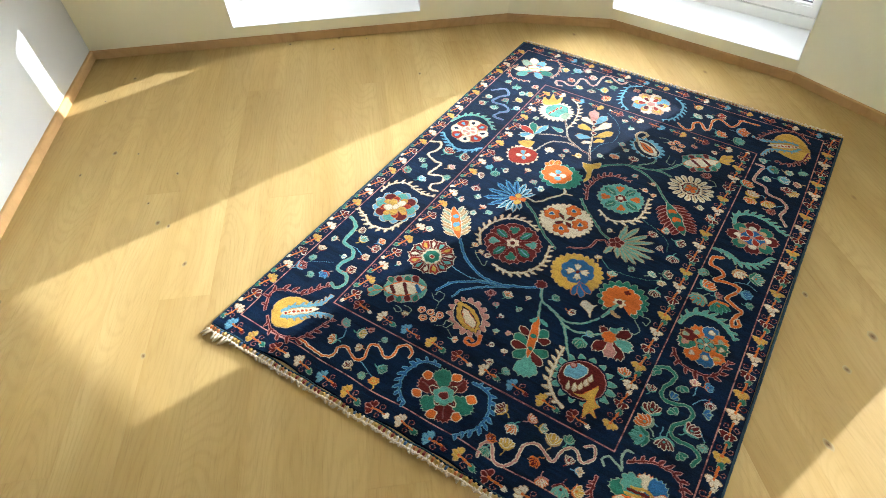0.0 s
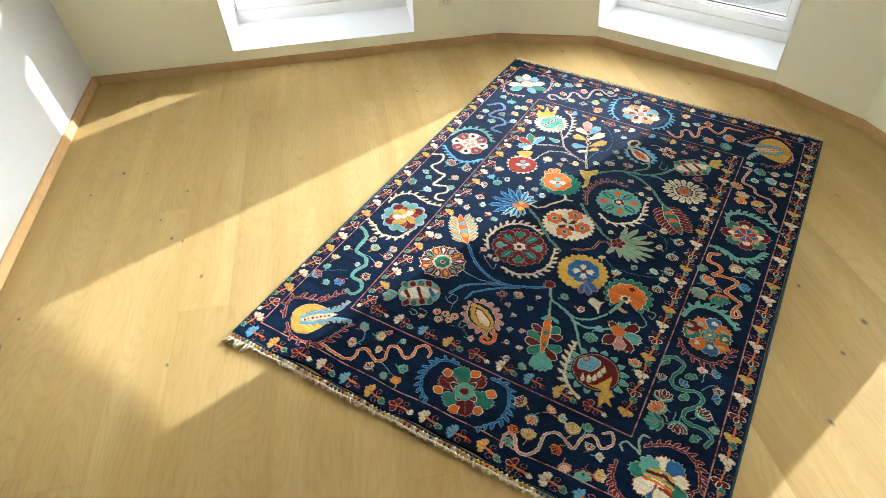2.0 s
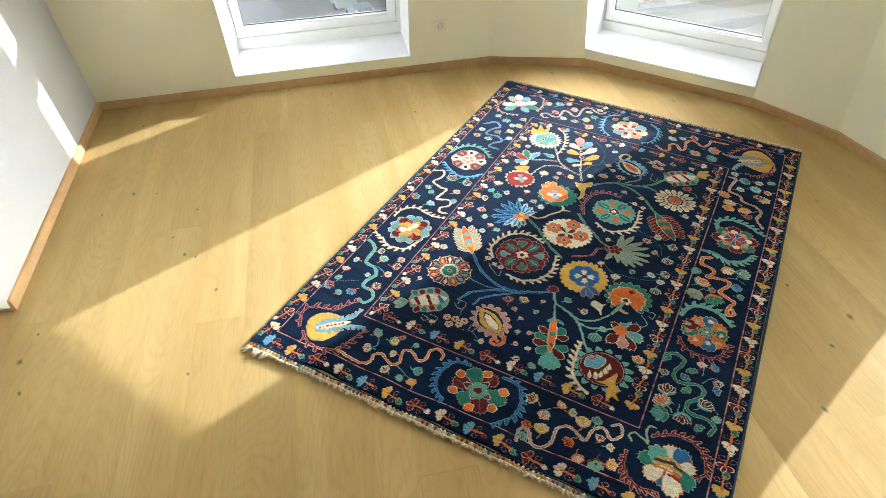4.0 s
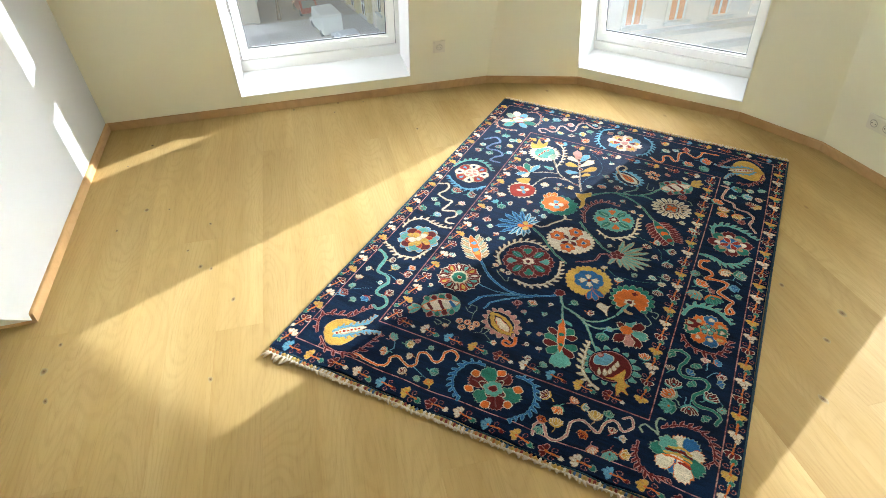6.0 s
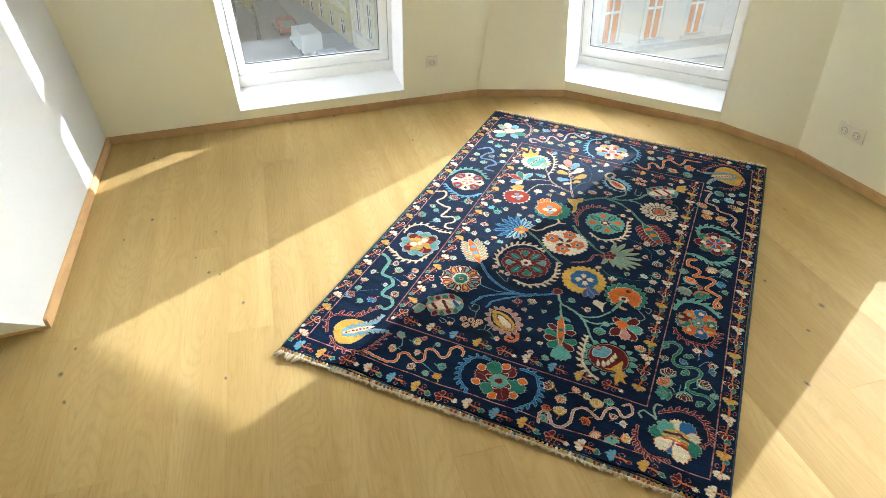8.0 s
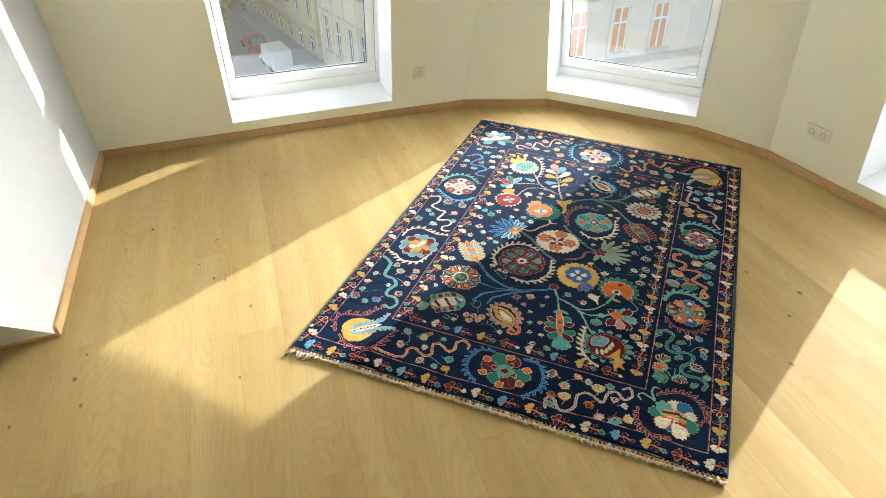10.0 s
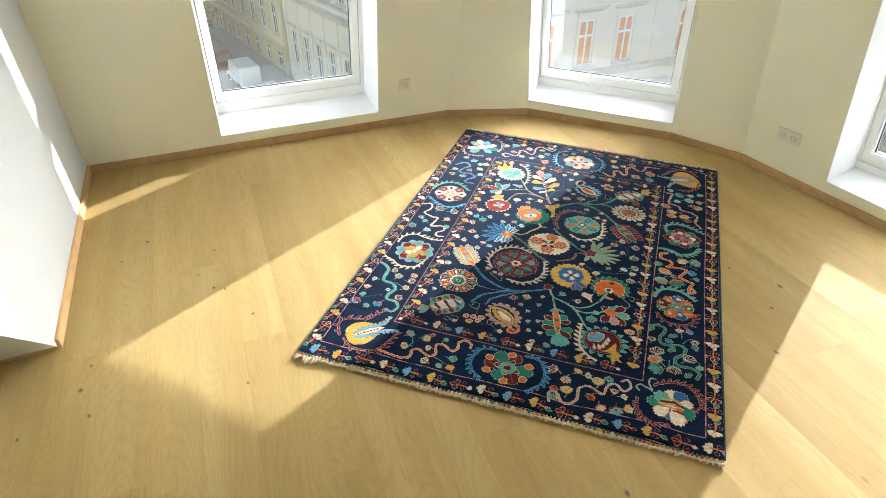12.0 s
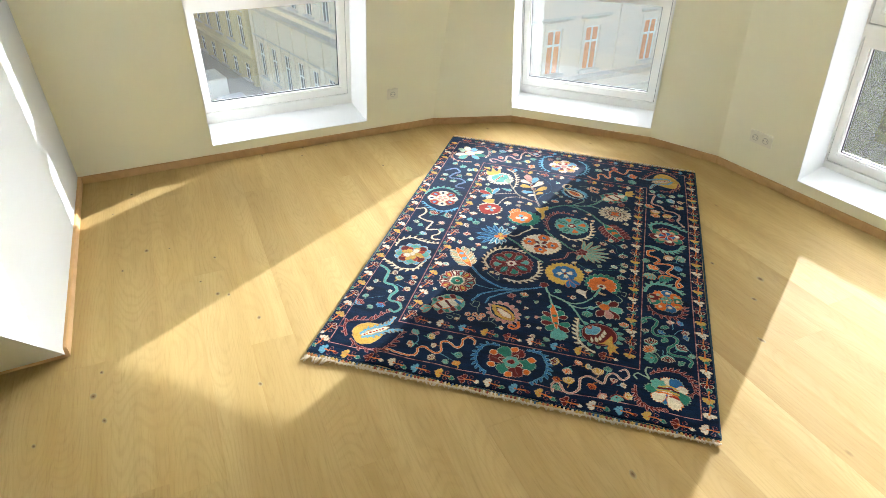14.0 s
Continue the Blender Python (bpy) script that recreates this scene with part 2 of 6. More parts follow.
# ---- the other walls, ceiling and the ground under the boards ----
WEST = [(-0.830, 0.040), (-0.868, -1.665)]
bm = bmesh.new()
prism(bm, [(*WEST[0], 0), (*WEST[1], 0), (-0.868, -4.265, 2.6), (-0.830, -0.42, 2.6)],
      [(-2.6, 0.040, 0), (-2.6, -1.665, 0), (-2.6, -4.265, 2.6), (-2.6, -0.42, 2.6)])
# greyer than WALL: the wall's dimmer, cooler light is put into its paint
tagged(part("wall_west", bm, painted("wall paint greyed for its light", (0.54, 0.54, 0.495), 0.9)), "plastered side wall with a sloping soffit, greyed to dim its light", "wall", kind="structure")
for name, ring in (("wall_back", [(-2.8, -5.3), (3.9, -5.3), (3.9, -5.5), (-2.8, -5.5)]), ("wall_far_west", [(-2.6, -5.3), (-2.8, -5.3), (-2.8, 0.4), (-2.6, 0.4)]),
                   ("wall_east", [(3.28, -4.60), (3.9, -4.60), (3.9, -5.3), (3.325, -5.3)])):
    tagged(part(name, prism(bmesh.new(), [(x, y, -0.05) for x, y in ring], [(x, y, HIGH) for x, y in ring]), WALL), "plain warm white plastered wall", "wall", kind="structure")
tagged(part("ceiling", box(bmesh.new(), -2.8, 3.9, -5.5, 0.6, HIGH, HIGH + 0.2), WHITE), "plain white ceiling", "ceiling", kind="structure")


# ---- skirting ----
def skirting(line, name="baseboard"):
    """One board for each stretch of the line, mitred, with its top edge rounded; the room on the right hand."""
    pts = [Vector((*p, 0)) for p in line]
    def inner(k, d):
        def side(a, b):
            u = (b - a).normalized()
            return Vector((u.y, -u.x, 0))
        ns = [side(pts[j], pts[j + 1]) for j in (k - 1, k) if 0 <= j < len(pts) - 1]
        if len(ns) == 1:
            return pts[k] + ns[0] * d
        m = (ns[0] + ns[1]).normalized()
        return pts[k] + m * (d / m.dot(ns[0]))
    for k in range(len(pts) - 1):
        profile = ((-0.01, 0.0), (0.016, 0.0), (0.016, 0.043), (0.0145, 0.047), (0.011, 0.050), (-0.01, 0.052))
        a, b = pts[k], pts[k + 1]
        u = (b - a).normalized()
        to = Matrix((u, Vector((-u.y, u.x, 0)), Vector((0, 0, 1)))).transposed().to_4x4()
        to.translation = a
        back = to.inverted()
        ends = [[back @ (inner(j, d) + Vector((0, 0, z))) for d, z in profile] for j in (k, k + 1)]
        ob = part(name, prism(bmesh.new(), *ends), OAK_TRIM)
        ob.matrix_world = to
        tagged(ob, "low oak skirting board with a rounded top edge", "skirting", kind="structure")


skirting([(-1.9, -1.655), WEST[1], WEST[0]] + FOOT[1:] + [(3.325, -5.3)])


# ---- sockets ----
def socket(f, u, v, gangs):
    m = f.matrix(u, v)
    thing = new("wall_socket")
    thing.matrix_world = m
    bm = bmesh.new()
    half = 0.0405 + 0.0355 * (gangs - 1)
    box(bm, -half, half, -0.0405, 0.0405, -0.003, 0.009)
    soften(bm, 0.004)
    part("cover_plate", bm, PLASTIC, thing)
    for g in range(gangs):
        x = (g - (gangs - 1) / 2) * 0.071
        bm = bmesh.new()
        box(bm, x - 0.0275, x + 0.0275, -0.0275, 0.0275, 0.006, 0.0115)
        part("centre_plate", soften(bm, 0.002), PLASTIC, thing)
        bm = bmesh.new()
        bmesh.ops.create_cone(bm, cap_ends=True, segments=28, radius1=0.0205, radius2=0.0205, depth=0.002, matrix=Matrix.Translation((x, 0, 0.0118)))
        cup = part("cup", bm, PLASTIC_DIM, thing, "flat round disc with a recess's shade painted in")
        bm = bmesh.new()
        bmesh.ops.create_cone(bm, cap_ends=True, segments=24, radius1=0.0165, radius2=0.0165, depth=0.002, matrix=Matrix.Translation((x, 0, 0.0122)))
        part("cup_floor", bm, PLASTIC, cup)
        for dx, dy in ((-0.0095, 0), (0.0095, 0)):
            bm = bmesh.new()
            bmesh.ops.create_cone(bm, cap_ends=True, segments=12, radius1=0.0032, radius2=0.0032, depth=0.001, matrix=Matrix.Translation((x + dx, dy, 0.0134)))
            part("pin_hole", bm, SHADOW_GAP, cup)
        for s in (-1, 1):
            bm = bmesh.new()
            box(bm, x - 0.003, x + 0.003, s * 0.0165 - 0.0025, s * 0.0165 + 0.0025, 0.012, 0.0142)
            part("earth_clip", bm, METAL, cup)
    return tagged(thing, "cream white %s wall socket flush on the plaster" % ("double" if gangs == 2 else "single"), "socket")


socket(faces[0], 2.106, 0.311, 1)
socket(faces[4], 0.286, 0.292, 2)

# ---- the rug: its design is knotted on a grid of 2 mm ----
KNOT = 0.002
RUG_W, RUG_L = 1.66, 2.36
NX, NY = int(RUG_W / KNOT), int(RUG_L / KNOT)
NAVY, MAROON, RED, ORANGE, GOLD, CREAM, TEAL, GREEN, SKYBLUE, BLUE, PINK, TAN, SAGE, LILAC, ROSE = range(15)
WOOL = np.array([(0.0022, 0.0140, 0.0400), (0.150, 0.018, 0.016), (0.40, 0.040, 0.022), (0.80, 0.180, 0.028), (0.70, 0.42, 0.075), (0.84, 0.73, 0.52), (0.13, 0.42, 0.34),
                 (0.030, 0.210, 0.140), (0.16, 0.42, 0.54), (0.030, 0.150, 0.34), (0.62, 0.285, 0.235), (0.54, 0.35, 0.17), (0.32, 0.43, 0.30), (0.20, 0.20, 0.34), (0.25, 0.085, 0.080)])
pile = np.zeros((NY, NX), np.uint8)


def drift(seed, cell, amount):
    """A smooth uneven field over the rug, by which the knotter strayed from the drawing."""
    r = np.random.RandomState(seed)
    g = r.uniform(-amount, amount, (int(RUG_L / cell) + 3, int(RUG_W / cell) + 3))
    v, u = np.arange(NY) * KNOT / cell, np.arange(NX) * KNOT / cell
    j, i = v.astype(int), u.astype(int)
    b, a = (v - j)[:, None], (u - i)[None, :]
    a, b = a * a * (3 - 2 * a), b * b * (3 - 2 * b)
    return (g[j][:, i] * (1 - a) + g[j][:, i + 1] * a) * (1 - b) + (g[j + 1][:, i] * (1 - a) + g[j + 1][:, i + 1] * a) * b


STRAY_X = drift(1, 0.016, 0.0024) + drift(2, 0.007, 0.0014)
STRAY_Y = drift(3, 0.016, 0.0024) + drift(4, 0.007, 0.0014)


def area(cx, cy, reach, turn=0.0, asp=1.0):
    """The knots within reach of a place, with their places in the motif's own turned axes."""
    i0, i1 = max(0, int((cx - reach) / KNOT)), min(NX, int((cx + reach) / KNOT) + 1)
    j0, j1 = max(0, int((cy - reach) / KNOT)), min(NY, int((cy + reach) / KNOT) + 1)
    x, y = np.meshgrid((np.arange(i0, i1) + 0.5) * KNOT - cx, (np.arange(j0, j1) + 0.5) * KNOT - cy)
    x, y = x + STRAY_X[j0:j1, i0:i1], y + STRAY_Y[j0:j1, i0:i1]
    c, s = math.cos(radians(turn)), math.sin(radians(turn))
    x, y = x * c + y * s, (y * c - x * s) / asp
    return pile[j0:j1, i0:i1], x, y, np.hypot(x, y), np.arctan2(y, x)


def smooth(points, steps=14):
    p = [np.array(q, float) for q in points]
    p = [2 * p[0] - p[1]] + p + [2 * p[-1] - p[-2]]
    out = []
    for i in range(1, len(p) - 2):
        for t in np.linspace(0, 1, steps, endpoint=False):
            out.append(0.5 * (2 * p[i] + (p[i + 1] - p[i - 1]) * t + (2 * p[i - 1] - 5 * p[i] + 4 * p[i + 1] - p[i + 2]) * t * t + (3 * p[i] - p[i - 1] - 3 * p[i + 1] + p[i + 2]) * t ** 3))
    return np.array(out + [p[-2]])


def stroke(points, w, colour, edge=None, taper=0.5):
    q = smooth(points)
    w, n = w * 0.86, len(q)
    for k, (x0, y0) in enumerate(q):
        half = w * 0.5 * (1 - taper * k / n)
        if edge is not None:
            a, x, y, r, th = area(x0, y0, half + 0.010)
            a[(r < half + 0.0022) & (a != colour)] = edge
    for k, (x0, y0) in enumerate(q):
        half = w * 0.5 * (1 - taper * k / n)
        a, x, y, r, th = area(x0, y0, half + 0.008)
        a[r < half] = colour


def inside(px, py, q):
    """Even-odd test of places against a closed line."""
    hit = np.zeros(px.shape, bool)
    for (x0, y0), (x1, y1) in zip(q, np.roll(q, -1, 0)):
        if y0 != y1:
            hit ^= ((y0 > py) != (y1 > py)) & (px < (x1 - x0) * (py - y0) / (y1 - y0) + x0)
    return hit


def patch(points, colour, edge=None, rim=0.0028):
    """A closed rounded shape through a few places, with an outline of its own."""
    p = [np.array(v, float) for v in points]
    n, q = len(p), []
    for i in range(n):
        a, b, c, d = p[i - 1], p[i], p[(i + 1) % n], p[(i + 2) % n]
        for t in (0, 0.2, 0.4, 0.6, 0.8):
            q.append(0.5 * (2 * b + (c - a) * t + (2 * a - 5 * b + 4 * c - d) * t * t + (3 * b - a - 3 * c + d) * t ** 3))
    q = np.array(q)
    mid = q.mean(0)
    a, x, y, r, th = area(mid[0], mid[1], np.hypot(*(q - mid).T).max() + 0.012)
    if edge is not None:
        grown = inside(x, y, (q - mid) * (1 + rim / np.hypot(*(q - mid).T))[:, None])
        a[grown] = edge
    a[inside(x, y, q - mid)] = colour


def petal(x0, y0, x1, y1, width, colour, edge=None, rib=None, belly=1.7, notch=0):
    """A petal from its foot to its tip, broadest past the middle; notch: lobes along the tip."""
    d = math.hypot(x1 - x0, y1 - y0)
    a, x, y, r, th = area((x0 + x1) / 2, (y0 + y1) / 2, d * 0.62 + width + 0.010, math.degrees(math.atan2(y1 - y0, x1 - x0)))
    s = x + d / 2
    if notch:
        s = s + 0.0075 * np.abs(np.sin(math.pi * notch * y / (2 * width))) - 0.003
    def within(grow):
        t = np.clip((s + grow) / (d + 2 * grow), 0, 1)
        return np.abs(y) < (width + grow) * np.sin(np.pi * t ** belly) ** 0.62
    if edge is not None:
        a[within(0.0026)] = edge
    a[within(0)] = colour
    if rib is not None:
        a[within(-0.004) & (np.abs(y) < 0.0024) & (s > 0.2 * d) & (s < 0.85 * d)] = rib


def wheel(cx, cy, n, r0, r1, width, colours, edge, turn=0.0, asp=1.0, rib=None, belly=1.7, notch=0, lean=0.0):
    """Petals round a middle, squeezed by asp across the axis named by lean."""
    c, s = math.cos(radians(lean)), math.sin(radians(lean))
    for k in range(n):
        a = radians(turn - lean + 360 * k / n)
        ends = []
        for r in (r0, r1):
            u, v = r * math.cos(a), r * math.sin(a) * asp
            ends += [cx + u * c - v * s, cy + u * s + v * c]
        petal(*ends, width, colours[k % len(colours)], edge, rib, belly, notch)


def disc(cx, cy, r, colour, edge=None, lobes=0, depth=0.12, asp=1.0, turn=0.0):
    a, x, y, rr, th = area(cx, cy, r * 1.3 + 0.01, turn, asp)
    rim = r * (1 - depth + depth * np.abs(np.cos(lobes * th / 2))) if lobes else r
    if edge is not None:
        a[rr < rim + 0.0026] = edge
    a[rr < rim] = colour


def comb(points, w, colour, edge, teeth, size, side=1):
    """A bent branch with a row of hooked leaves along one side."""
    q = smooth(points)
    stroke(points, w, colour, edge, 0.3)
    step = np.hypot(*np.diff(q, axis=0).T)
    run = np.concatenate([[0], np.cumsum(step)])
    for k in range(teeth):
        f = (k + 0.6) / teeth
        i = min(int(np.searchsorted(run, f * run[-1])), len(q) - 2)
        d = q[min(i + 1, len(q) - 1)] - q[max(i - 1, 0)]
        a = math.degrees(math.atan2(d[1], d[0])) + side * 52
        big = size * (0.60 + 0.45 * math.sin(math.pi * f))
        tip = q[i] + np.array([math.cos(radians(a)), math.sin(radians(a))]) * big
        petal(q[i][0], q[i][1], tip[0], tip[1], big * 0.17, colour, edge, None, 0.9)
        if k % 2:
            b = math.degrees(math.atan2(d[1], d[0])) - side * 40
            tip = q[i] + np.array([math.cos(radians(b)), math.sin(radians(b))]) * big * 0.5
            petal(q[i][0], q[i][1], tip[0], tip[1], big * 0.13, colour, None, None, 1.0)
    stroke(points, w * 0.9, colour, None, 0.3)


def guard(hx, hy, turn, cap, edge, leafc, size=0.026, stem=ORANGE):
    """The guard bands' flower: a lobed head, a stem with two curls, and a leaf at its foot."""
    c, s = math.cos(radians(turn)), math.sin(radians(turn))
    to = lambda u, v: (hx + (u * c - v * s) * size, hy + (u * s + v * c) * size)
    for b in (-1, 1):
        stroke([to(-1.0, 0.2 * b), to(-0.75, 0.75 * b), to(-1.2, 1.0 * b), to(-1.45, 0.65 * b), to(-1.2, 0.45 * b)], 0.0036, MAROON, None, 0.1)
    petal(*to(-1.7, 0), *to(-2.7, 0.25), size * 0.36, leafc, SAGE if leafc == GREEN else None, None, 1.1, 3)
    stroke([to(-1.9, 0), to(-1.0, 0), to(-0.2, 0)], 0.0078, stem, None, 0.1)
    for b in (-78, 78, -40, 40, 0):
        t = to(0.98 * math.cos(radians(b)), 1.02 * math.sin(radians(b)))
        petal(*to(-0.25, 0), *t, size * 0.255, cap, edge if abs(b) != 40 else None)
    disc(*to(-0.1, 0), size * 0.19, stem)


def tulip(cx, cy, turn, size, colour, edge, calyx, heart=None):
    """A small flower seen from the side: ragged lobes that spread over a calyx on a short stalk."""
    size *= 0.86 if cy > 1.2 else 0.74 if cy > 0.75 else 0.64 if cy > 0.28 else 0.52
    c, s = math.cos(radians(turn)), math.sin(radians(turn))
    to = lambda u, v: (cx + (u * c - v * s) * size, cy + (u * s + v * c) * size)
    stroke([to(-1.1, 0.25), to(-0.8, 0.05), to(-0.3, 0)], 0.0042, calyx, None, 0.1)
    for b in (-1, 1):
        petal(*to(-0.5, 0), *to(0.0, 0.78 * b), size * 0.17, calyx, SAGE if calyx == GREEN else None, None, 0.8)
    for b in (-0.66, 0.66, -0.32, 0.32, 0):
        petal(*to(-0.35, b * 0.12), *to(0.74 - 0.5 * abs(b), b), size * 0.155, colour, edge, None, 1.5)
    disc(*to(0.0, 0), size * 0.22, colour)
    disc(*to(-0.02, 0), size * 0.11, heart if heart is not None else calyx)


def pear(tail, top, wide, crest):
    """A gold pear with a pale jagged stalk inlaid along its middle, from its round end to past its neck."""
    t, h = np.array(tail), np.array(top)
    d = h - t
    n = np.array([-d[1], d[0]])
    at = lambda f, g: tuple(t + d * f + n * g)
    w = wide / math.hypot(*d)
    patch([at(0, 0), at(0.08, 0.7 * w), at(0.35, 1.05 * w), at(0.68, 0.95 * w), at(0.95, 0.60 * w), at(1.12, 0.25 * w), at(1.12, -0.15 * w), at(0.95, -0.50 * w),
           at(0.68, -0.9 * w), at(0.35, -1.02 * w), at(0.08, -0.7 * w)], GOLD, TAN)
    for s in (-1, 1):
        comb([at(0.28, 0.16 * w * s), at(0.55, 0.36 * w * s), at(0.95, 0.30 * w * s), at(crest * 0.8, 0.34 * w * s), at(crest, (0.80 if s > 0 else 0.62) * w * s)], 0.016, SKYBLUE, TAN, 8, 0.024, s)
    petal(*at(0.25, 0), *at(1.25, 0), 0.013, CREAM, TAN, None, 1.0)
    for k in range(7):
        disc(*at(0.36 + 0.11 * k, 0), 0.0050, (RED, ORANGE)[k % 2])


def barrel(foot, top, wide, bars):
    """A striped bud: a cream and dark barred middle between two fringed sides."""
    t, h = np.array(foot), np.array(top)
    d = h - t
    n = np.array([-d[1], d[0]])
    at = lambda f, g: tuple(t + d * f + n * g)
    w = wide / math.hypot(*d)
    patch([at(0, 0), at(0.15, w), at(0.5, 1.25 * w), at(0.85, 0.95 * w), at(1.0, 0.1 * w), at(0.88, -0.85 * w), at(0.5, -1.2 * w), at(0.15, -0.9 * w)], TEAL, SAGE)
    for k in range(4):
        for s in (-1, 1):
            petal(*at(0.22 + 0.19 * k, 0.5 * w * s), *at(0.12 + 0.20 * k, 1.15 * w * s), 0.012, (MAROON, GREEN)[(k + (s > 0)) % 2], PINK)
    patch([at(0.02, 0), at(0.3, 0.55 * w), at(0.6, 0.6 * w), at(0.98, 0.05 * w), at(0.6, -0.5 * w), at(0.3, -0.5 * w)], CREAM, ORANGE, 0.005)
    for k, c in enumerate(bars):
        f = 0.2 + 0.6 * k / (len(bars) - 1)
        m = 0.46 * w * math.sin(math.pi * min(1, max(0, f)))
        stroke([at(f - 0.03, m), at(f + 0.03, -m)], 0.017, c, None, 0.0)


def plume(foot, top, pairs, colours, edge, wide, reach, lean=48):
    """Leaves in pairs on both sides of a spine, longest in the middle."""
    t, h = np.array(foot), np.array(top)
    d = h - t
    base = math.degrees(math.atan2(d[1], d[0]))
    for k in range(pairs):
        f = k / pairs
        size = reach * (0.72 + 0.45 * math.sin(math.pi * (f * 0.8 + 0.15)))
        for s in (-1, 1):
            a = radians(base + s * (lean + 22 * (1 - f)))
            q = t + d * (0.06 + 0.82 * f)
            petal(q[0], q[1], q[0] + math.cos(a) * size, q[1] + math.sin(a) * size, wide, colours[(k + (s > 0)) % len(colours)], edge, None, 1.5)


def ladder(foot, top, wide, colours, edge):
    """A pointed panel of coloured blocks."""
    t, h = np.array(foot), np.array(top)
    petal(*t, *h, wide, colours[0], edge, None, 1.0)
    n = len(colours)
    for k in range(n):
        p = t + (h - t) * (0.12 + 0.76 * (k + 0.5) / n)
        disc(p[0], p[1], wide * 0.78 * math.sin(math.pi * (0.12 + 0.76 * (k + 0.5) / n)) ** 0.5, colours[k])


# the lines that part the bands
OUT0, OUT1, OUT2, OUT3 = 0.062, 1.594, 0.078, 2.290     # outer line: left, right, near, far
IN0, IN1, IN2, IN3 = 0.309, 1.364, 0.291, 2.015        # inner line
gx, gy = np.meshgrid((np.arange(NX) + 0.5) * KNOT, (np.arange(NY) + 0.5) * KNOT)
for l, r, n, f in ((OUT0, OUT1, OUT2, OUT3), (IN0, IN1, IN2, IN3)):
    d = np.minimum(np.minimum(gx - l, r - gx), np.minimum(gy - n, f - gy))
    pile[np.abs(d) < 0.0021] = ROSE
    pile[(np.abs(d) < 0.0013) & (STRAY_X > -0.0006)] = PINK

# guard bands, outer and inner: gold, dark red and cream heads in turn, with blue ones along the ends
SIDES = ((CREAM, TAN, GREEN), (MAROON, CREAM, CREAM), (GOLD, TAN, GREEN))
ENDS = ((GOLD, TAN, GREEN), (MAROON, PINK, CREAM), (CREAM, TAN, GREEN), (SKYBLUE, BLUE, MAROON))
for k in range(27):
    q = 0.092 + 0.083 * k
    guard(0.034, q, 66, *SIDES[k % 3], size=0.024)
    guard(1.624, q + 0.02, 264, *SIDES[-k % 3], size=0.024)
    if 0.33 < q < 1.96:
        guard(0.350, q + 0.02, 66, *SIDES[(k + 1) % 3], size=0.023)
        guard(1.322, q + 0.03, 264, *SIDES[(2 - k) % 3], size=0.023)
for k in range(16):
    p = 0.064 + 0.103 * k
    guard(p, 0.034, 174, *ENDS[(k + 3) % 4], size=0.024)
    guard(p + 0.06, 2.324, -4, *ENDS[(k + 1) % 4], size=0.020)
    if 0.34 < p < 1.30:
        guard(p + 0.02, 0.332, 174, *ENDS[(k + 2) % 4], size=0.023)
        guard(p + 0.05, 1.972, -4, *ENDS[(k + 3) % 4], size=0.022)

# main border, left side
disc(0.195, 0.822, 0.098, SKYBLUE, CREAM, 12, 0.14)
wheel(0.195, 0.822, 8, 0.030, 0.088, 0.024, [TEAL, MAROON], TAN, 10)
wheel(0.195, 0.822, 8, 0.02, 0.064, 0.013, [RED, GOLD], ORANGE, 32)
wheel(0.195, 0.822, 5, 0.0, 0.050, 0.016, [GOLD, CREAM], TAN, 0)
disc(0.195, 0.822, 0.013, CREAM, TAN)
comb([(0.081, 0.870), (0.088, 0.927), (0.142, 0.970), (0.227, 0.952), (0.297, 0.961)], 0.009, CREAM, TAN, 10, 0.026, 1)
comb([(0.273, 0.762), (0.244, 0.698), (0.169, 0.682), (0.114, 0.715), (0.065, 0.734)], 0.009, CREAM, TAN, 10, 0.026, 1)
disc(0.181, 1.447, 0.088, TAN, SAGE, 8, 0.10)
wheel(0.181, 1.447, 8, 0.030, 0.092, 0.028, [CREAM, RED], TAN, 12)
wheel(0.181, 1.447, 8, 0.050, 0.078, 0.009, [NAVY, SKYBLUE], None, 12)
disc(0.181, 1.447, 0.042, CREAM, TAN, 5)
wheel(0.181, 1.447, 5, 0.008, 0.030, 0.008, [PINK], TAN)
comb([(0.064, 1.472), (0.086, 1.532), (0.139, 1.576), (0.208, 1.569), (0.269, 1.518)], 0.013, TEAL, SAGE, 10, 0.028, 1)
comb([(0.297, 1.362), (0.253, 1.314), (0.194, 1.297), (0.130, 1.329), (0.077, 1.370)], 0.013, SKYBLUE, BLUE, 10, 0.028, 1)
stroke([(0.072, 0.674), (0.122, 0.649), (0.135, 0.597), (0.142, 0.549), (0.195, 0.534), (0.223, 0.502), (0.207, 0.454), (0.216, 0.422), (0.262, 0.417), (0.285, 0.382), (0.269, 0.350), (0.240, 0.355)], 0.014, TEAL, SAGE, 0.2)
stroke([(0.066, 1.279), (0.112, 1.297), (0.132, 1.248), (0.110, 1.195), (0.160, 1.167), (0.200, 1.163), (0.192, 1.101), (0.197, 1.076), (0.252, 1.092), (0.273, 1.060), (0.244, 1.024), (0.252, 0.994), (0.289, 1.000)], 0.011, CREAM, TAN, 0.2)
stroke([(0.098, 1.818), (0.151, 1.864), (0.189, 1.825), (0.160, 1.781), (0.151, 1.726), (0.215, 1.730), (0.258, 1.698), (0.229, 1.657), (0.220, 1.616), (0.272, 1.615)], 0.012, LILAC, SKYBLUE, 0.2)
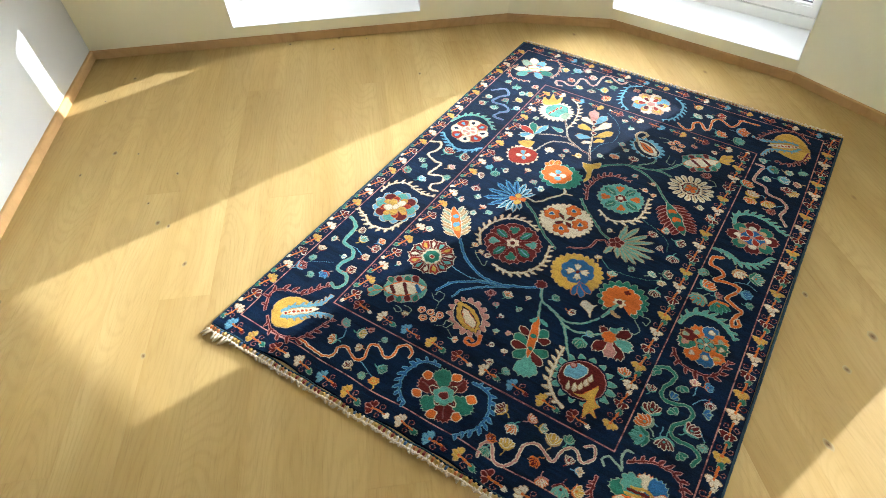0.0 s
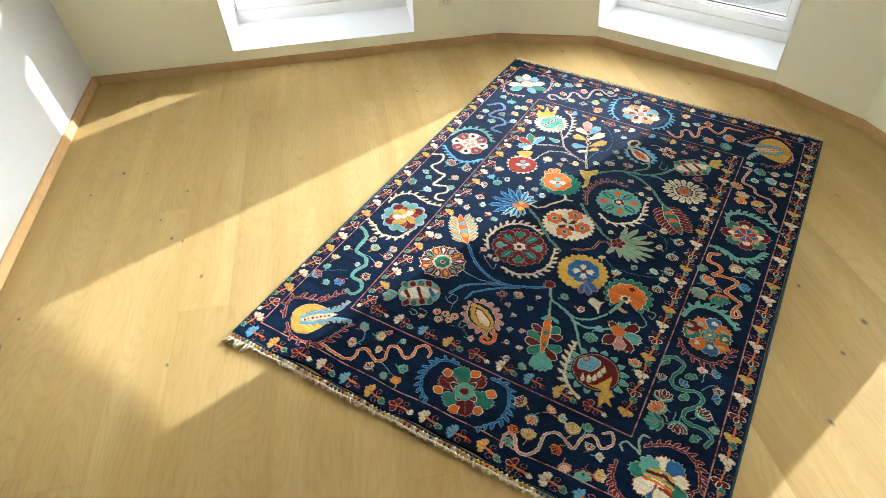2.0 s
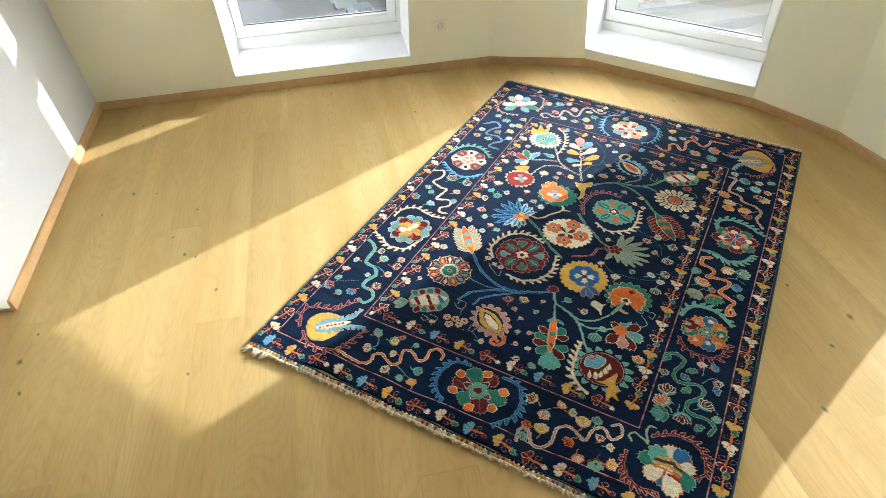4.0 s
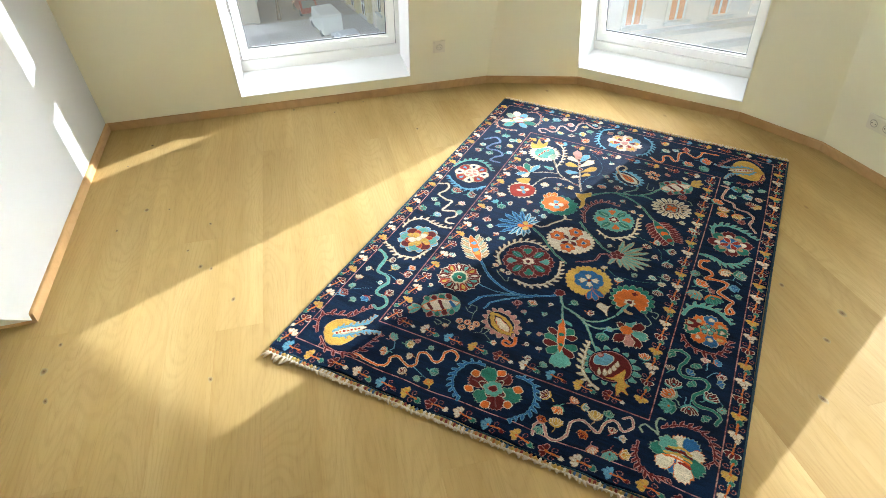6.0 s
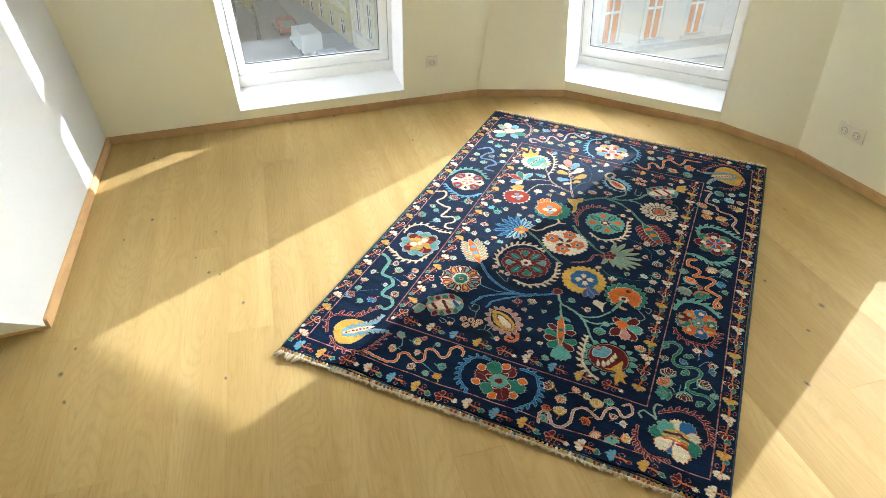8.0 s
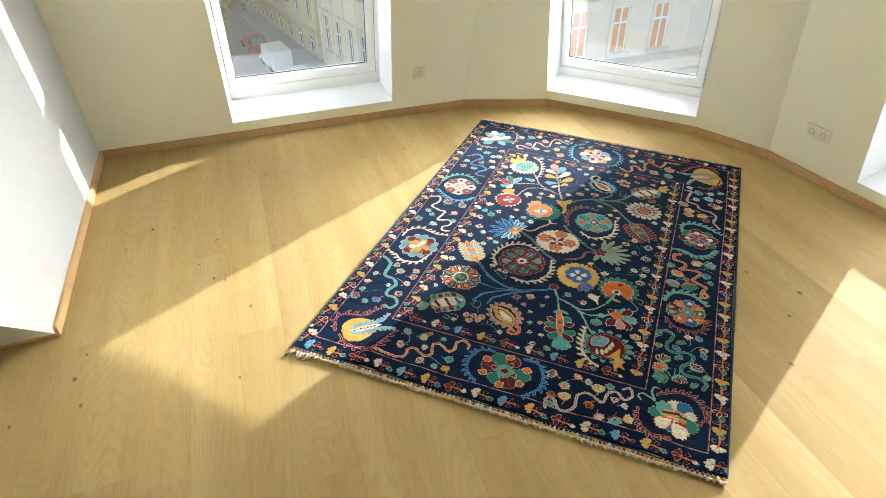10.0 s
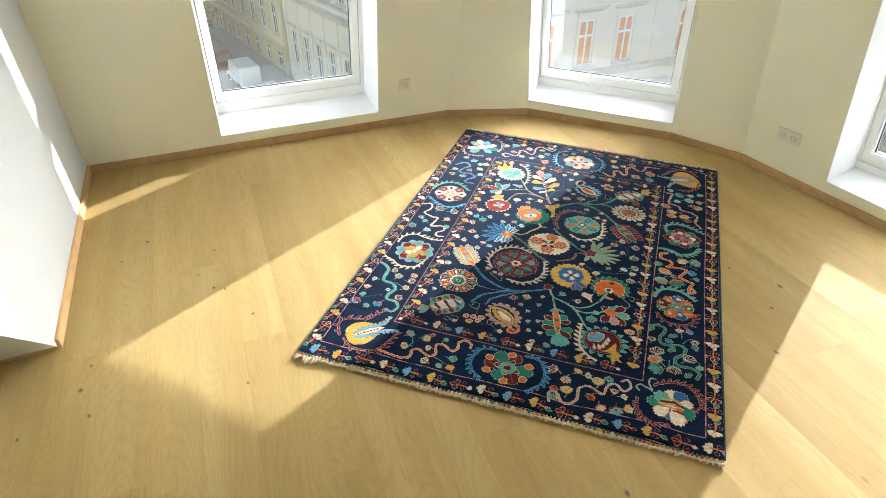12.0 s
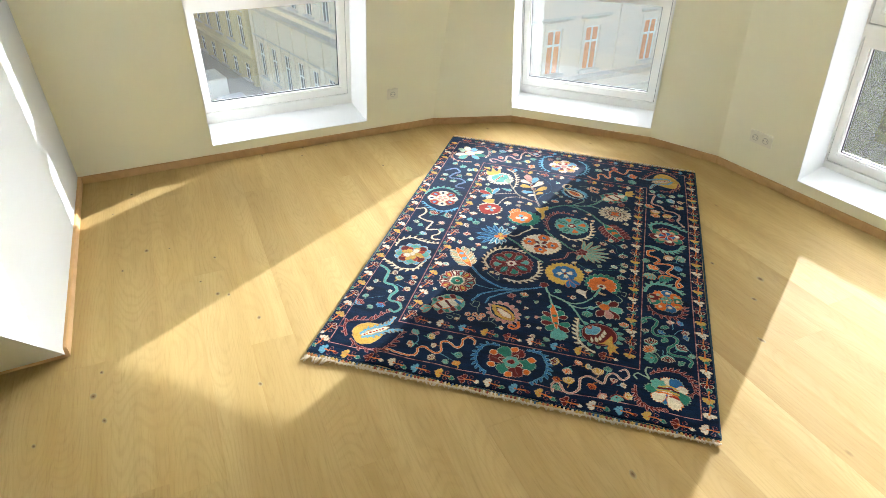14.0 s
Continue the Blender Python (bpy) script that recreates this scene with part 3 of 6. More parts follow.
for x, y, w, c in ((0.131, 2.229, 0.024, CREAM), (0.091, 2.181, 0.022, SAGE), (0.201, 2.223, 0.024, SKYBLUE), (0.092, 2.074, 0.024, CREAM), (0.267, 2.187, 0.024, CREAM), (0.135, 2.019, 0.022, TEAL), (0.300, 2.118, 0.022, GREEN), (0.264, 2.054, 0.020, SKYBLUE)):
    petal(0.189, 2.116, x, y, w, c, TAN, None, 1.9, 3)
disc(0.186, 2.128, 0.034, CREAM, TAN, 0, 0.1, 0.8)
for k in range(3):
    stroke([(0.136, 2.124), (0.167, 2.165), (0.217, 2.169)] if k == 0 else [(0.147, 2.096), (0.183, 2.133), (0.231, 2.142)] if k == 1 else [(0.174, 2.071), (0.199, 2.101), (0.236, 2.111)], 0.008, (RED, GOLD, RED)[k], None, 0.0)
comb([(0.088, 2.121), (0.076, 2.057), (0.109, 1.996), (0.169, 1.987), (0.223, 2.001)], 0.008, RED, CREAM, 9, 0.020, -1)
comb([(0.201, 2.252), (0.249, 2.268), (0.291, 2.238), (0.311, 2.166), (0.305, 2.094)], 0.008, RED, CREAM, 9, 0.020, 1)
pear((0.156, 0.137), (0.256, 0.219), 0.130*0.5, 1.62)
comb([(0.119, 0.138), (0.084, 0.196), (0.106, 0.238), (0.191, 0.267), (0.215, 0.308), (0.244, 0.344)], 0.008, MAROON, PINK, 9, 0.030, 1)
comb([(0.148, 0.120), (0.207, 0.087), (0.296, 0.094), (0.331, 0.157), (0.353, 0.234)], 0.008, MAROON, PINK, 9, 0.030, -1)

# main border, near end
stroke([(0.317, 0.104), (0.397, 0.094), (0.448, 0.109), (0.448, 0.151), (0.473, 0.162), (0.518, 0.142), (0.547, 0.159), (0.533, 0.209), (0.556, 0.223), (0.601, 0.201), (0.623, 0.214), (0.620, 0.258), (0.643, 0.278), (0.670, 0.262), (0.672, 0.242)], 0.0092, ORANGE, CREAM, 0.1)
comb([(0.776, 0.268), (0.724, 0.254), (0.697, 0.201), (0.709, 0.133), (0.756, 0.091)], 0.009, BLUE, SKYBLUE, 11, 0.026, -1)
comb([(0.904, 0.270), (0.957, 0.265), (0.990, 0.220), (0.994, 0.145), (0.946, 0.079)], 0.009, BLUE, SKYBLUE, 11, 0.026, 1)
for x, y, w, c in ((0.790, 0.264, 0.028, GREEN), (0.951, 0.181, 0.030, GREEN), (0.810, 0.106, 0.030, GREEN), (0.748, 0.187, 0.026, MAROON), (0.878, 0.264, 0.026, MAROON), (0.895, 0.100, 0.034, MAROON)):
    petal(0.847, 0.181, x, y, w, c, SAGE if c == GREEN else PINK, ROSE if c == MAROON else None, 1.9, 5)
for x, y in ((0.792, 0.185), (0.865, 0.226), (0.837, 0.142), (0.895, 0.169)):
    petal(0.847, 0.181, x, y, 0.012, MAROON, CREAM, NAVY)
for x, y, a in ((0.764, 0.217, 120), (0.847, 0.257, 60), (0.770, 0.143, 170), (0.926, 0.214, 0), (0.847, 0.106, 230), (0.920, 0.138, 300)):
    c, s = 0.017 * math.cos(radians(a)), 0.017 * math.sin(radians(a))
    patch([(x - c, y - s), (x + s * 0.9, y - c * 0.9), (x + c, y + s), (x - s * 0.9, y + c * 0.9)], ORANGE, CREAM)
disc(0.847, 0.181, 0.034, TEAL, SAGE, 6, 0.2)
disc(0.847, 0.181, 0.014, MAROON, PINK, 5)
stroke([(1.036, 0.065), (1.028, 0.104), (1.052, 0.121), (1.079, 0.085), (1.109, 0.078), (1.136, 0.111), (1.134, 0.164), (1.167, 0.190), (1.203, 0.174), (1.229, 0.165), (1.238, 0.212), (1.265, 0.236), (1.298, 0.208), (1.324, 0.236), (1.309, 0.273), (1.288, 0.257)], 0.0078, PINK, CREAM, 0.1)
stroke([(1.402, 0.251), (1.389, 0.283), (1.392, 0.312), (1.411, 0.315)], 0.009, SAGE, None, 0.2)
stroke([(1.403, 0.246), (1.360, 0.269), (1.344, 0.251), (1.355, 0.234)], 0.009, SAGE, None, 0.2)

# the flower in the near right corner
comb([(1.409, 0.281), (1.465, 0.316), (1.529, 0.316), (1.567, 0.275), (1.576, 0.224), (1.544, 0.186)], 0.008, MAROON, PINK, 13, 0.026, 1)
comb([(1.350, 0.189), (1.360, 0.127), (1.405, 0.084), (1.464, 0.095)], 0.008, MAROON, PINK, 11, 0.026, -1)
for x, y, w, c in ((1.385, 0.195, 0.024, GREEN), (1.470, 0.277, 0.024, CREAM), (1.519, 0.274, 0.026, BLUE), (1.551, 0.222, 0.022, CREAM), (1.555, 0.155, 0.030, GREEN), (1.460, 0.120, 0.028, BLUE), (1.509, 0.104, 0.028, CREAM), (1.419, 0.130, 0.026, CREAM)):
    petal(1.477, 0.202, x, y, w, c, ORANGE if c == CREAM else SAGE, None, 2.1, 4)
disc(1.437, 0.225, 0.030, TEAL, SAGE, 7, 0.2)
for k in range(5):
    stroke([(1.434, 0.192), (1.478, 0.197), (1.516, 0.185)] if k == 2 else [(1.442, 0.216), (1.481, 0.225), (1.509, 0.212)] if k == 0 else [(1.436, 0.204), (1.480, 0.211), (1.514, 0.199)] if k == 1 else [(1.433, 0.179), (1.476, 0.182), (1.510, 0.173)] if k == 3
           else [(1.482, 0.169), (1.500, 0.168), (1.515, 0.165)], 0.011, (GOLD, MAROON, GOLD, ORANGE, RED)[k], None, 0.0)

# main border, right side
stroke([(1.371, 0.612), (1.372, 0.641), (1.399, 0.661), (1.431, 0.646), (1.430, 0.620), (1.414, 0.580), (1.422, 0.546), (1.456, 0.540), (1.493, 0.555), (1.517, 0.538), (1.509, 0.501), (1.482, 0.469), (1.482, 0.438), (1.509, 0.425), (1.545, 0.427), (1.571, 0.406), (1.565, 0.370)], 0.0115, GREEN, SAGE, 0.1)
for x, y, a, c in ((1.457, 0.619, -60, GREEN), (1.444, 0.556, 60, BLUE), (1.477, 0.507, 150, GREEN), (1.542, 0.555, 20, BLUE), (1.520, 0.390, -40, GREEN), (1.388, 0.638, 200, GREEN)):
    for b in (-38, 0, 38):
        petal(x, y, x + 0.026 * math.cos(radians(a + b)), y + 0.026 * math.sin(radians(a + b)), 0.006, c, SAGE)
for k, (x, y, c) in enumerate(((1.425, 0.883, ORANGE), (1.478, 0.906, BLUE), (1.534, 0.875, ORANGE), (1.549, 0.830, GREEN), (1.541, 0.766, ORANGE), (1.500, 0.728, BLUE), (1.438, 0.735, ORANGE), (1.392, 0.786, GREEN), (1.391, 0.837, MAROON))):
    petal(1.476, 0.820, x, y, 0.027, c, CREAM if k % 2 else TAN, None, 2.4, 3)
for x, y, c in ((1.437, 0.856, SAGE), (1.481, 0.880, CREAM), (1.517, 0.858, SAGE), (1.528, 0.827, CREAM), (1.523, 0.780, GOLD), (1.491, 0.765, CREAM), (1.448, 0.763, CREAM), (1.415, 0.796, PINK), (1.408, 0.831, SAGE)):
    disc(x, y, 0.010, c, TAN, 3, 0.3)
disc(1.476, 0.820, 0.034, TAN, ORANGE, 6, 0.2)
wheel(1.476, 0.820, 5, 0.006, 0.028, 0.009, [TEAL], NAVY, 20)
disc(1.476, 0.820, 0.006, CREAM)
comb([(1.378, 0.869), (1.396, 0.923), (1.443, 0.948), (1.502, 0.940), (1.551, 0.893)], 0.017, TEAL, SAGE, 9, 0.032, 1)
comb([(1.393, 0.748), (1.425, 0.705), (1.487, 0.693), (1.537, 0.717), (1.559, 0.794)], 0.010, MAROON, PINK, 9, 0.030, -1)
stroke([(1.413, 1.262), (1.385, 1.243), (1.388, 1.203), (1.427, 1.195), (1.442, 1.170), (1.419, 1.135), (1.461, 1.143), (1.505, 1.140), (1.498, 1.103), (1.481, 1.066), (1.513, 1.044), (1.541, 1.026), (1.525, 0.985), (1.530, 0.947), (1.551, 0.967), (1.540, 0.983)], 0.013, ORANGE, CREAM, 0.1)
disc(1.480, 1.437, 0.084, TAN, SAGE, 12, 0.2)
wheel(1.480, 1.437, 8, 0.020, 0.094, 0.026, [MAROON, GREEN], PINK, 12, 1.0, None, 2.0, 3)
wheel(1.480, 1.437, 8, 0.020, 0.068, 0.014, [CREAM, TAN], None, 12)
disc(1.480, 1.437, 0.044, BLUE, ORANGE, 8)
wheel(1.480, 1.437, 4, 0.0, 0.046, 0.012, [RED], CREAM, 35)
disc(1.480, 1.437, 0.009, PINK)
comb([(1.398, 1.486), (1.397, 1.542), (1.446, 1.576), (1.513, 1.564), (1.580, 1.524)], 0.015, TEAL, SAGE, 11, 0.030, 1)
comb([(1.375, 1.295), (1.416, 1.300), (1.475, 1.276), (1.530, 1.299), (1.564, 1.364)], 0.015, TEAL, SAGE, 11, 0.030, -1)
stroke([(1.381, 1.935), (1.411, 1.927), (1.398, 1.860), (1.401, 1.806), (1.446, 1.791), (1.464, 1.750), (1.520, 1.736), (1.549, 1.696), (1.541, 1.632), (1.569, 1.579)], 0.011, PINK, CREAM, 0.2)
pear((1.542, 2.188), (1.421, 2.125), 0.197*0.5, 1.62)
comb([(1.544, 2.231), (1.492, 2.281), (1.430, 2.271), (1.373, 2.210), (1.341, 2.133)], 0.008, MAROON, PINK, 9, 0.026, -1)
comb([(1.555, 2.145), (1.540, 2.074), (1.491, 2.011), (1.445, 2.009)], 0.008, MAROON, PINK, 8, 0.026, 1)

# main border, far end
disc(0.833, 2.145, 0.086, CREAM, SAGE, 12, 0.16)
wheel(0.833, 2.145, 8, 0.020, 0.098, 0.028, [CREAM, SKYBLUE, CREAM, TAN], PINK, 0, 1.0, None, 1.9, 3)
wheel(0.833, 2.145, 6, 0.022, 0.080, 0.016, [GOLD], ORANGE, 18)
wheel(0.833, 2.145, 6, 0.022, 0.062, 0.012, [MAROON, RED], CREAM, 18)
disc(0.833, 2.145, 0.022, PINK, CREAM, 6, 0.3)
comb([(0.738, 2.278), (0.686, 2.237), (0.684, 2.146), (0.706, 2.073), (0.751, 2.031)], 0.013, SKYBLUE, None, 10, 0.030, -1)
comb([(0.920, 2.265), (0.967, 2.223), (0.980, 2.147), (0.963, 2.077), (0.925, 2.041)], 0.013, SKYBLUE, None, 10, 0.030, 1)
stroke([(0.384, 2.052), (0.359, 2.049), (0.340, 2.077), (0.370, 2.096), (0.417, 2.080), (0.440, 2.102), (0.439, 2.161), (0.464, 2.178), (0.504, 2.144), (0.532, 2.155), (0.533, 2.243), (0.564, 2.277), (0.606, 2.251), (0.641, 2.241), (0.660, 2.273)], 0.010, PINK, CREAM, 0.1)
stroke([(0.997, 2.055), (1.039, 2.026), (1.065, 2.044), (1.060, 2.097), (1.087, 2.115), (1.121, 2.071), (1.136, 2.092), (1.131, 2.168), (1.160, 2.199), (1.211, 2.165), (1.235, 2.193), (1.243, 2.244), (1.284, 2.249), (1.319, 2.251)], 0.011, ORANGE, CREAM, 0.1)

# the field: branches first
stroke([(0.756, 1.547), (0.721, 1.635), (0.692, 1.731), (0.653, 1.850)], 0.0072, MAROON, CREAM, 0.3)
stroke([(0.739, 1.586), (0.678, 1.606), (0.605, 1.653), (0.554, 1.740), (0.514, 1.799)], 0.0065, MAROON, CREAM, 0.2)
stroke([(0.671, 1.607), (0.607, 1.612), (0.544, 1.572), (0.513, 1.469)], 0.0058, MAROON, CREAM, 0.2)
stroke([(0.605, 1.653), (0.548, 1.643), (0.477, 1.607)], 0.0058, MAROON, CREAM, 0.2)
stroke([(0.737, 1.604), (0.751, 1.685), (0.793, 1.744), (0.786, 1.836), (0.733, 1.913), (0.678, 1.947)], 0.0043, SKYBLUE, None, 0.3)
stroke([(0.796, 1.510), (0.847, 1.568), (0.914, 1.612), (1.005, 1.633), (1.066, 1.679), (1.110, 1.752)], 0.0115, GREEN, SAGE, 0.4)
stroke([(0.916, 1.608), (0.988, 1.594), (1.059, 1.549), (1.107, 1.492), (1.146, 1.449)], 0.0101, GREEN, SAGE, 0.3)
stroke([(1.005, 1.633), (1.051, 1.645), (1.094, 1.636)], 0.0065, GREEN, SAGE, 0.3)
stroke([(0.952, 1.637), (1.001, 1.689), (1.001, 1.718)], 0.0058, GREEN, SAGE, 0.3)
stroke([(0.830, 1.284), (0.887, 1.221), (0.947, 1.171), (0.986, 1.135), (1.034, 1.121)], 0.0086, GREEN, SAGE, 0.2)
stroke([(0.644, 1.138), (0.710, 1.090), (0.756, 1.039), (0.807, 0.996), (0.864, 0.958)], 0.0094, GREEN, SAGE, 0.2)
stroke([(0.901, 0.990), (0.968, 1.033), (0.982, 1.087), (1.008, 1.104), (1.029, 1.087)], 0.0072, MAROON, PINK, 0.1)
stroke([(0.742, 1.305), (0.756, 1.275), (0.719, 1.220), (0.682, 1.167), (0.635, 1.166)], 0.0079, CREAM, TAN, 0.2)
stroke([(0.756, 1.275), (0.789, 1.283)], 0.0065, CREAM, TAN, 0.2)
stroke([(0.906, 0.753), (0.822, 0.702), (0.730, 0.679), (0.652, 0.696), (0.586, 0.738), (0.528, 0.803)], 0.0094, BLUE, SKYBLUE, 0.2)
stroke([(0.858, 0.722), (0.766, 0.676), (0.687, 0.645), (0.619, 0.596), (0.590, 0.533)], 0.0086, BLUE, SKYBLUE, 0.2)
stroke([(0.806, 0.688), (0.736, 0.644), (0.672, 0.590), (0.654, 0.541)], 0.0072, BLUE, SKYBLUE, 0.3)
stroke([(0.746, 0.676), (0.671, 0.655), (0.601, 0.657), (0.574, 0.668)], 0.0065, SKYBLUE, None, 0.3)
stroke([(0.911, 0.743), (0.938, 0.697), (1.005, 0.667), (1.053, 0.628), (1.097, 0.555), (1.129, 0.506)], 0.0072, SAGE, TEAL, 0.2)
stroke([(1.005, 0.667), (1.053, 0.656), (1.097, 0.679), (1.140, 0.736), (1.164, 0.800)], 0.0065, SAGE, TEAL, 0.2)
stroke([(1.041, 0.637), (1.092, 0.635), (1.137, 0.653), (1.181, 0.676)], 0.0065, SAGE, TEAL, 0.2)
stroke([(0.934, 0.701), (0.946, 0.653), (0.959, 0.619)], 0.0065, SAGE, TEAL, 0.2)
stroke([(1.028, 1.011), (1.074, 0.975), (1.127, 0.975), (1.199, 0.989), (1.249, 1.015)], 0.0036, TEAL, None, 0.2)
stroke([(1.087, 1.303), (1.152, 1.275), (1.212, 1.231), (1.230, 1.176)], 0.0036, TEAL, None, 0.2)
stroke([(0.582, 0.515), (0.604, 0.497), (0.629, 0.488), (0.638, 0.446)], 0.0029, SAGE, None, 0.1)
stroke([(0.671, 0.402), (0.712, 0.410), (0.749, 0.388)], 0.0029, SAGE, None, 0.1)
disc(0.899, 0.764, 0.020, MAROON, PINK, 7, 0.25)
patch([(0.735, 1.514), (0.774, 1.524), (0.803, 1.558), (0.813, 1.521), (0.794, 1.490), (0.806, 1.437), (0.793, 1.392), (0.781, 1.458)], GOLD, CREAM)

# the field: flowers of the far half
for (fx, fy), x, y, w, c in (((0.664, 1.811), 0.617, 1.936, 0.022, PINK), ((0.664, 1.811), 0.591, 1.849, 0.019, CREAM), ((0.664, 1.811), 0.689, 1.919, 0.019, SKYBLUE), ((0.680, 1.766), 0.602, 1.777, 0.021, GOLD), ((0.680, 1.766), 0.729, 1.871, 0.021, CREAM),
                              ((0.699, 1.714), 0.625, 1.687, 0.020, SKYBLUE), ((0.699, 1.714), 0.764, 1.805, 0.020, GOLD), ((0.713, 1.681), 0.669, 1.652, 0.012, CREAM), ((0.713, 1.681), 0.750, 1.726, 0.012, GOLD)):
    petal(fx, fy, x, y, w, c, TAN, None, 2.0, 2)
for x, y in ((0.689, 1.751), (0.673, 1.795), (0.657, 1.841)):
    disc(x, y, 0.009, MAROON, CREAM)
disc(0.461, 1.823, 0.088, CREAM, TAN, 24, 0.20)
patch([(0.413, 1.804), (0.417, 1.848), (0.451, 1.882), (0.495, 1.881), (0.518, 1.825), (0.496, 1.787), (0.447, 1.773)], TEAL, GREEN)
patch([(0.498, 1.794), (0.509, 1.837), (0.532, 1.828), (0.529, 1.780)], SAGE, CREAM)
for x, y in ((0.441, 1.792), (0.449, 1.815), (0.456, 1.838), (0.469, 1.858)):
    petal(x, y - 0.014, x, y + 0.014, 0.005, RED, CREAM)
patch([(0.379, 1.848), (0.357, 1.907), (0.388, 1.896), (0.382, 1.961), (0.417, 1.915), (0.435, 1.957), (0.442, 1.901), (0.420, 1.868)], GOLD, TAN)
comb([(0.570, 1.717), (0.570, 1.795), (0.553, 1.888), (0.515, 1.948), (0.482, 1.964)], 0.008, CREAM, TAN, 9, 0.026, -1)
for x, y, w, c in ((0.457, 1.666, 0.015, TAN), (0.405, 1.677, 0.017, GREEN), (0.369, 1.621, 0.019, RED), (0.395, 1.549, 0.016, SKYBLUE), (0.438, 1.535, 0.014, CREAM), (0.480, 1.692, 0.013, SKYBLUE)):
    petal(0.458, 1.590, x, y, w, c, CREAM, None, 1.6, 2)
petal(0.498, 1.692, 0.564, 1.680, 0.014, TEAL, CREAM, SKYBLUE)
disc(0.481, 1.419, 0.074, CREAM, TAN, 18, 0.18)
patch([(0.425, 1.393), (0.422, 1.441), (0.471, 1.473), (0.534, 1.463), (0.539, 1.397), (0.495, 1.359), (0.457, 1.354)], RED, MAROON)
wheel(0.486, 1.422, 4, 0.002, 0.032, 0.010, [CREAM, SKYBLUE], TAN, 30)
patch([(0.420, 1.502), (0.478, 1.539), (0.484, 1.492), (0.454, 1.482)], GOLD, TAN)
disc(0.694, 1.374, 0.094, GREEN, TEAL, 18, 0.14, 0.92, 16)
for x, y in ((0.598, 1.425), (0.615, 1.460), (0.643, 1.473)):
    petal(0.649, 1.401, x, y, 0.015, ORANGE, CREAM, GOLD)
disc(0.675, 1.380, 0.068, ORANGE, CREAM, 9, 0.12)
wheel(0.681, 1.374, 4, 0.0, 0.036, 0.013, [CREAM, SKYBLUE], TAN, 20)
disc(0.681, 1.374, 0.008, RED, CREAM)
for x, y in ((0.653, 1.204), (0.624, 1.229), (0.590, 1.243), (0.546, 1.242), (0.507, 1.221), (0.482, 1.183), (0.468, 1.129), (0.477, 1.074), (0.517, 1.044), (0.561, 1.043), (0.599, 1.051), (0.628, 1.057), (0.645, 1.085)):
    petal(0.597, 1.146, x, y, 0.0098, BLUE if x < 0.56 else SKYBLUE, SKYBLUE if x < 0.56 else CREAM, NAVY, 1.5, 2)
wheel(0.606, 1.139, 4, 0.0, 0.034, 0.013, [ORANGE, GOLD], RED, 200)
disc(0.941, 1.779, 0.086, SKYBLUE, BLUE, 16, 0.22, 0.80, -25)
patch([(0.876, 1.788), (0.909, 1.831), (0.966, 1.806), (1.003, 1.759), (0.970, 1.718), (0.917, 1.733)], NAVY, CREAM)
petal(0.883, 1.814, 0.993, 1.743, 0.028, CREAM, TAN, None, 1.3)
petal(0.902, 1.805, 0.973, 1.755, 0.016, ORANGE, MAROON, NAVY, 1.3)
stroke([(0.886, 1.805), (0.862, 1.854), (0.883, 1.889), (0.910, 1.875), (0.898, 1.845)], 0.010, TAN, CREAM, 0.1)
barrel((1.114, 1.755), (1.242, 1.855), 0.050, (CREAM, MAROON, CREAM, MAROON, CREAM))
for x, y in ((1.280, 1.935), (1.292, 1.904), (1.287, 1.866), (1.254, 1.918)):
    petal(1.241, 1.859, x, y, 0.010, GOLD, TAN)
disc(1.193, 1.602, 0.046, CREAM, TAN)
wheel(1.193, 1.602, 17, 0.034, 0.096, 0.0115, [CREAM], NAVY, 0, 0.92, TAN, 2.0)
disc(1.193, 1.602, 0.040, MAROON, CREAM, 12, 0.12)
disc(1.193, 1.602, 0.031, SAGE)
wheel(1.193, 1.602, 4, 0.0, 0.026, 0.009, [ORANGE], RED, 45)
plume((1.141, 1.454), (1.253, 1.311), 9, (MAROON,), PINK, 0.0072, 0.068)
ladder((1.139, 1.461), (1.255, 1.305), 0.024, (GREEN, ORANGE, GREEN, ORANGE, GREEN, RED), CREAM)

# the field: the middle
wheel(0.967, 1.378, 8, 0.012, 0.096, 0.036, [TEAL], SAGE, 22, 1.0, None, 2.2, 3)
wheel(0.967, 1.378, 4, 0.034, 0.082, 0.019, [ORANGE], TEAL, 22, 1.0, None, 2.4, 3)
wheel(0.967, 1.378, 4, 0.030, 0.086, 0.013, [GREEN], NAVY, 67, 1.0, SAGE, 1.2)
disc(0.967, 1.378, 0.024, MAROON, CREAM, 6, 0.3)
disc(0.967, 1.378, 0.011, CREAM, RED)
comb([(0.850, 1.297), (0.825, 1.367), (0.842, 1.451), (0.888, 1.504), (0.961, 1.502)], 0.010, MAROON, PINK, 11, 0.028, 1)
comb([(0.921, 1.259), (0.976, 1.230), (1.042, 1.257), (1.078, 1.329), (1.067, 1.439)], 0.010, CREAM, TAN, 11, 0.028, -1)
disc(0.831, 1.128, 0.110, CREAM, TAN, 28, 0.10, 0.92, 15)
for x, y, a in ((0.766, 1.134, 120), (0.836, 1.195, 40), (0.890, 1.134, 300), (0.834, 1.074, 220)):
    disc(x, y, 0.033, ORANGE, RED, 6, 0.25)
    disc(x, y, 0.010, BLUE, CREAM, 3, 0.3)
wheel(0.829, 1.126, 4, 0.004, 0.044, 0.0075, [MAROON], NAVY, 54)
wheel(0.711, 0.897, 8, 0.012, 0.112, 0.042, [MAROON], PINK, 22, 1.0, None, 2.3, 3)
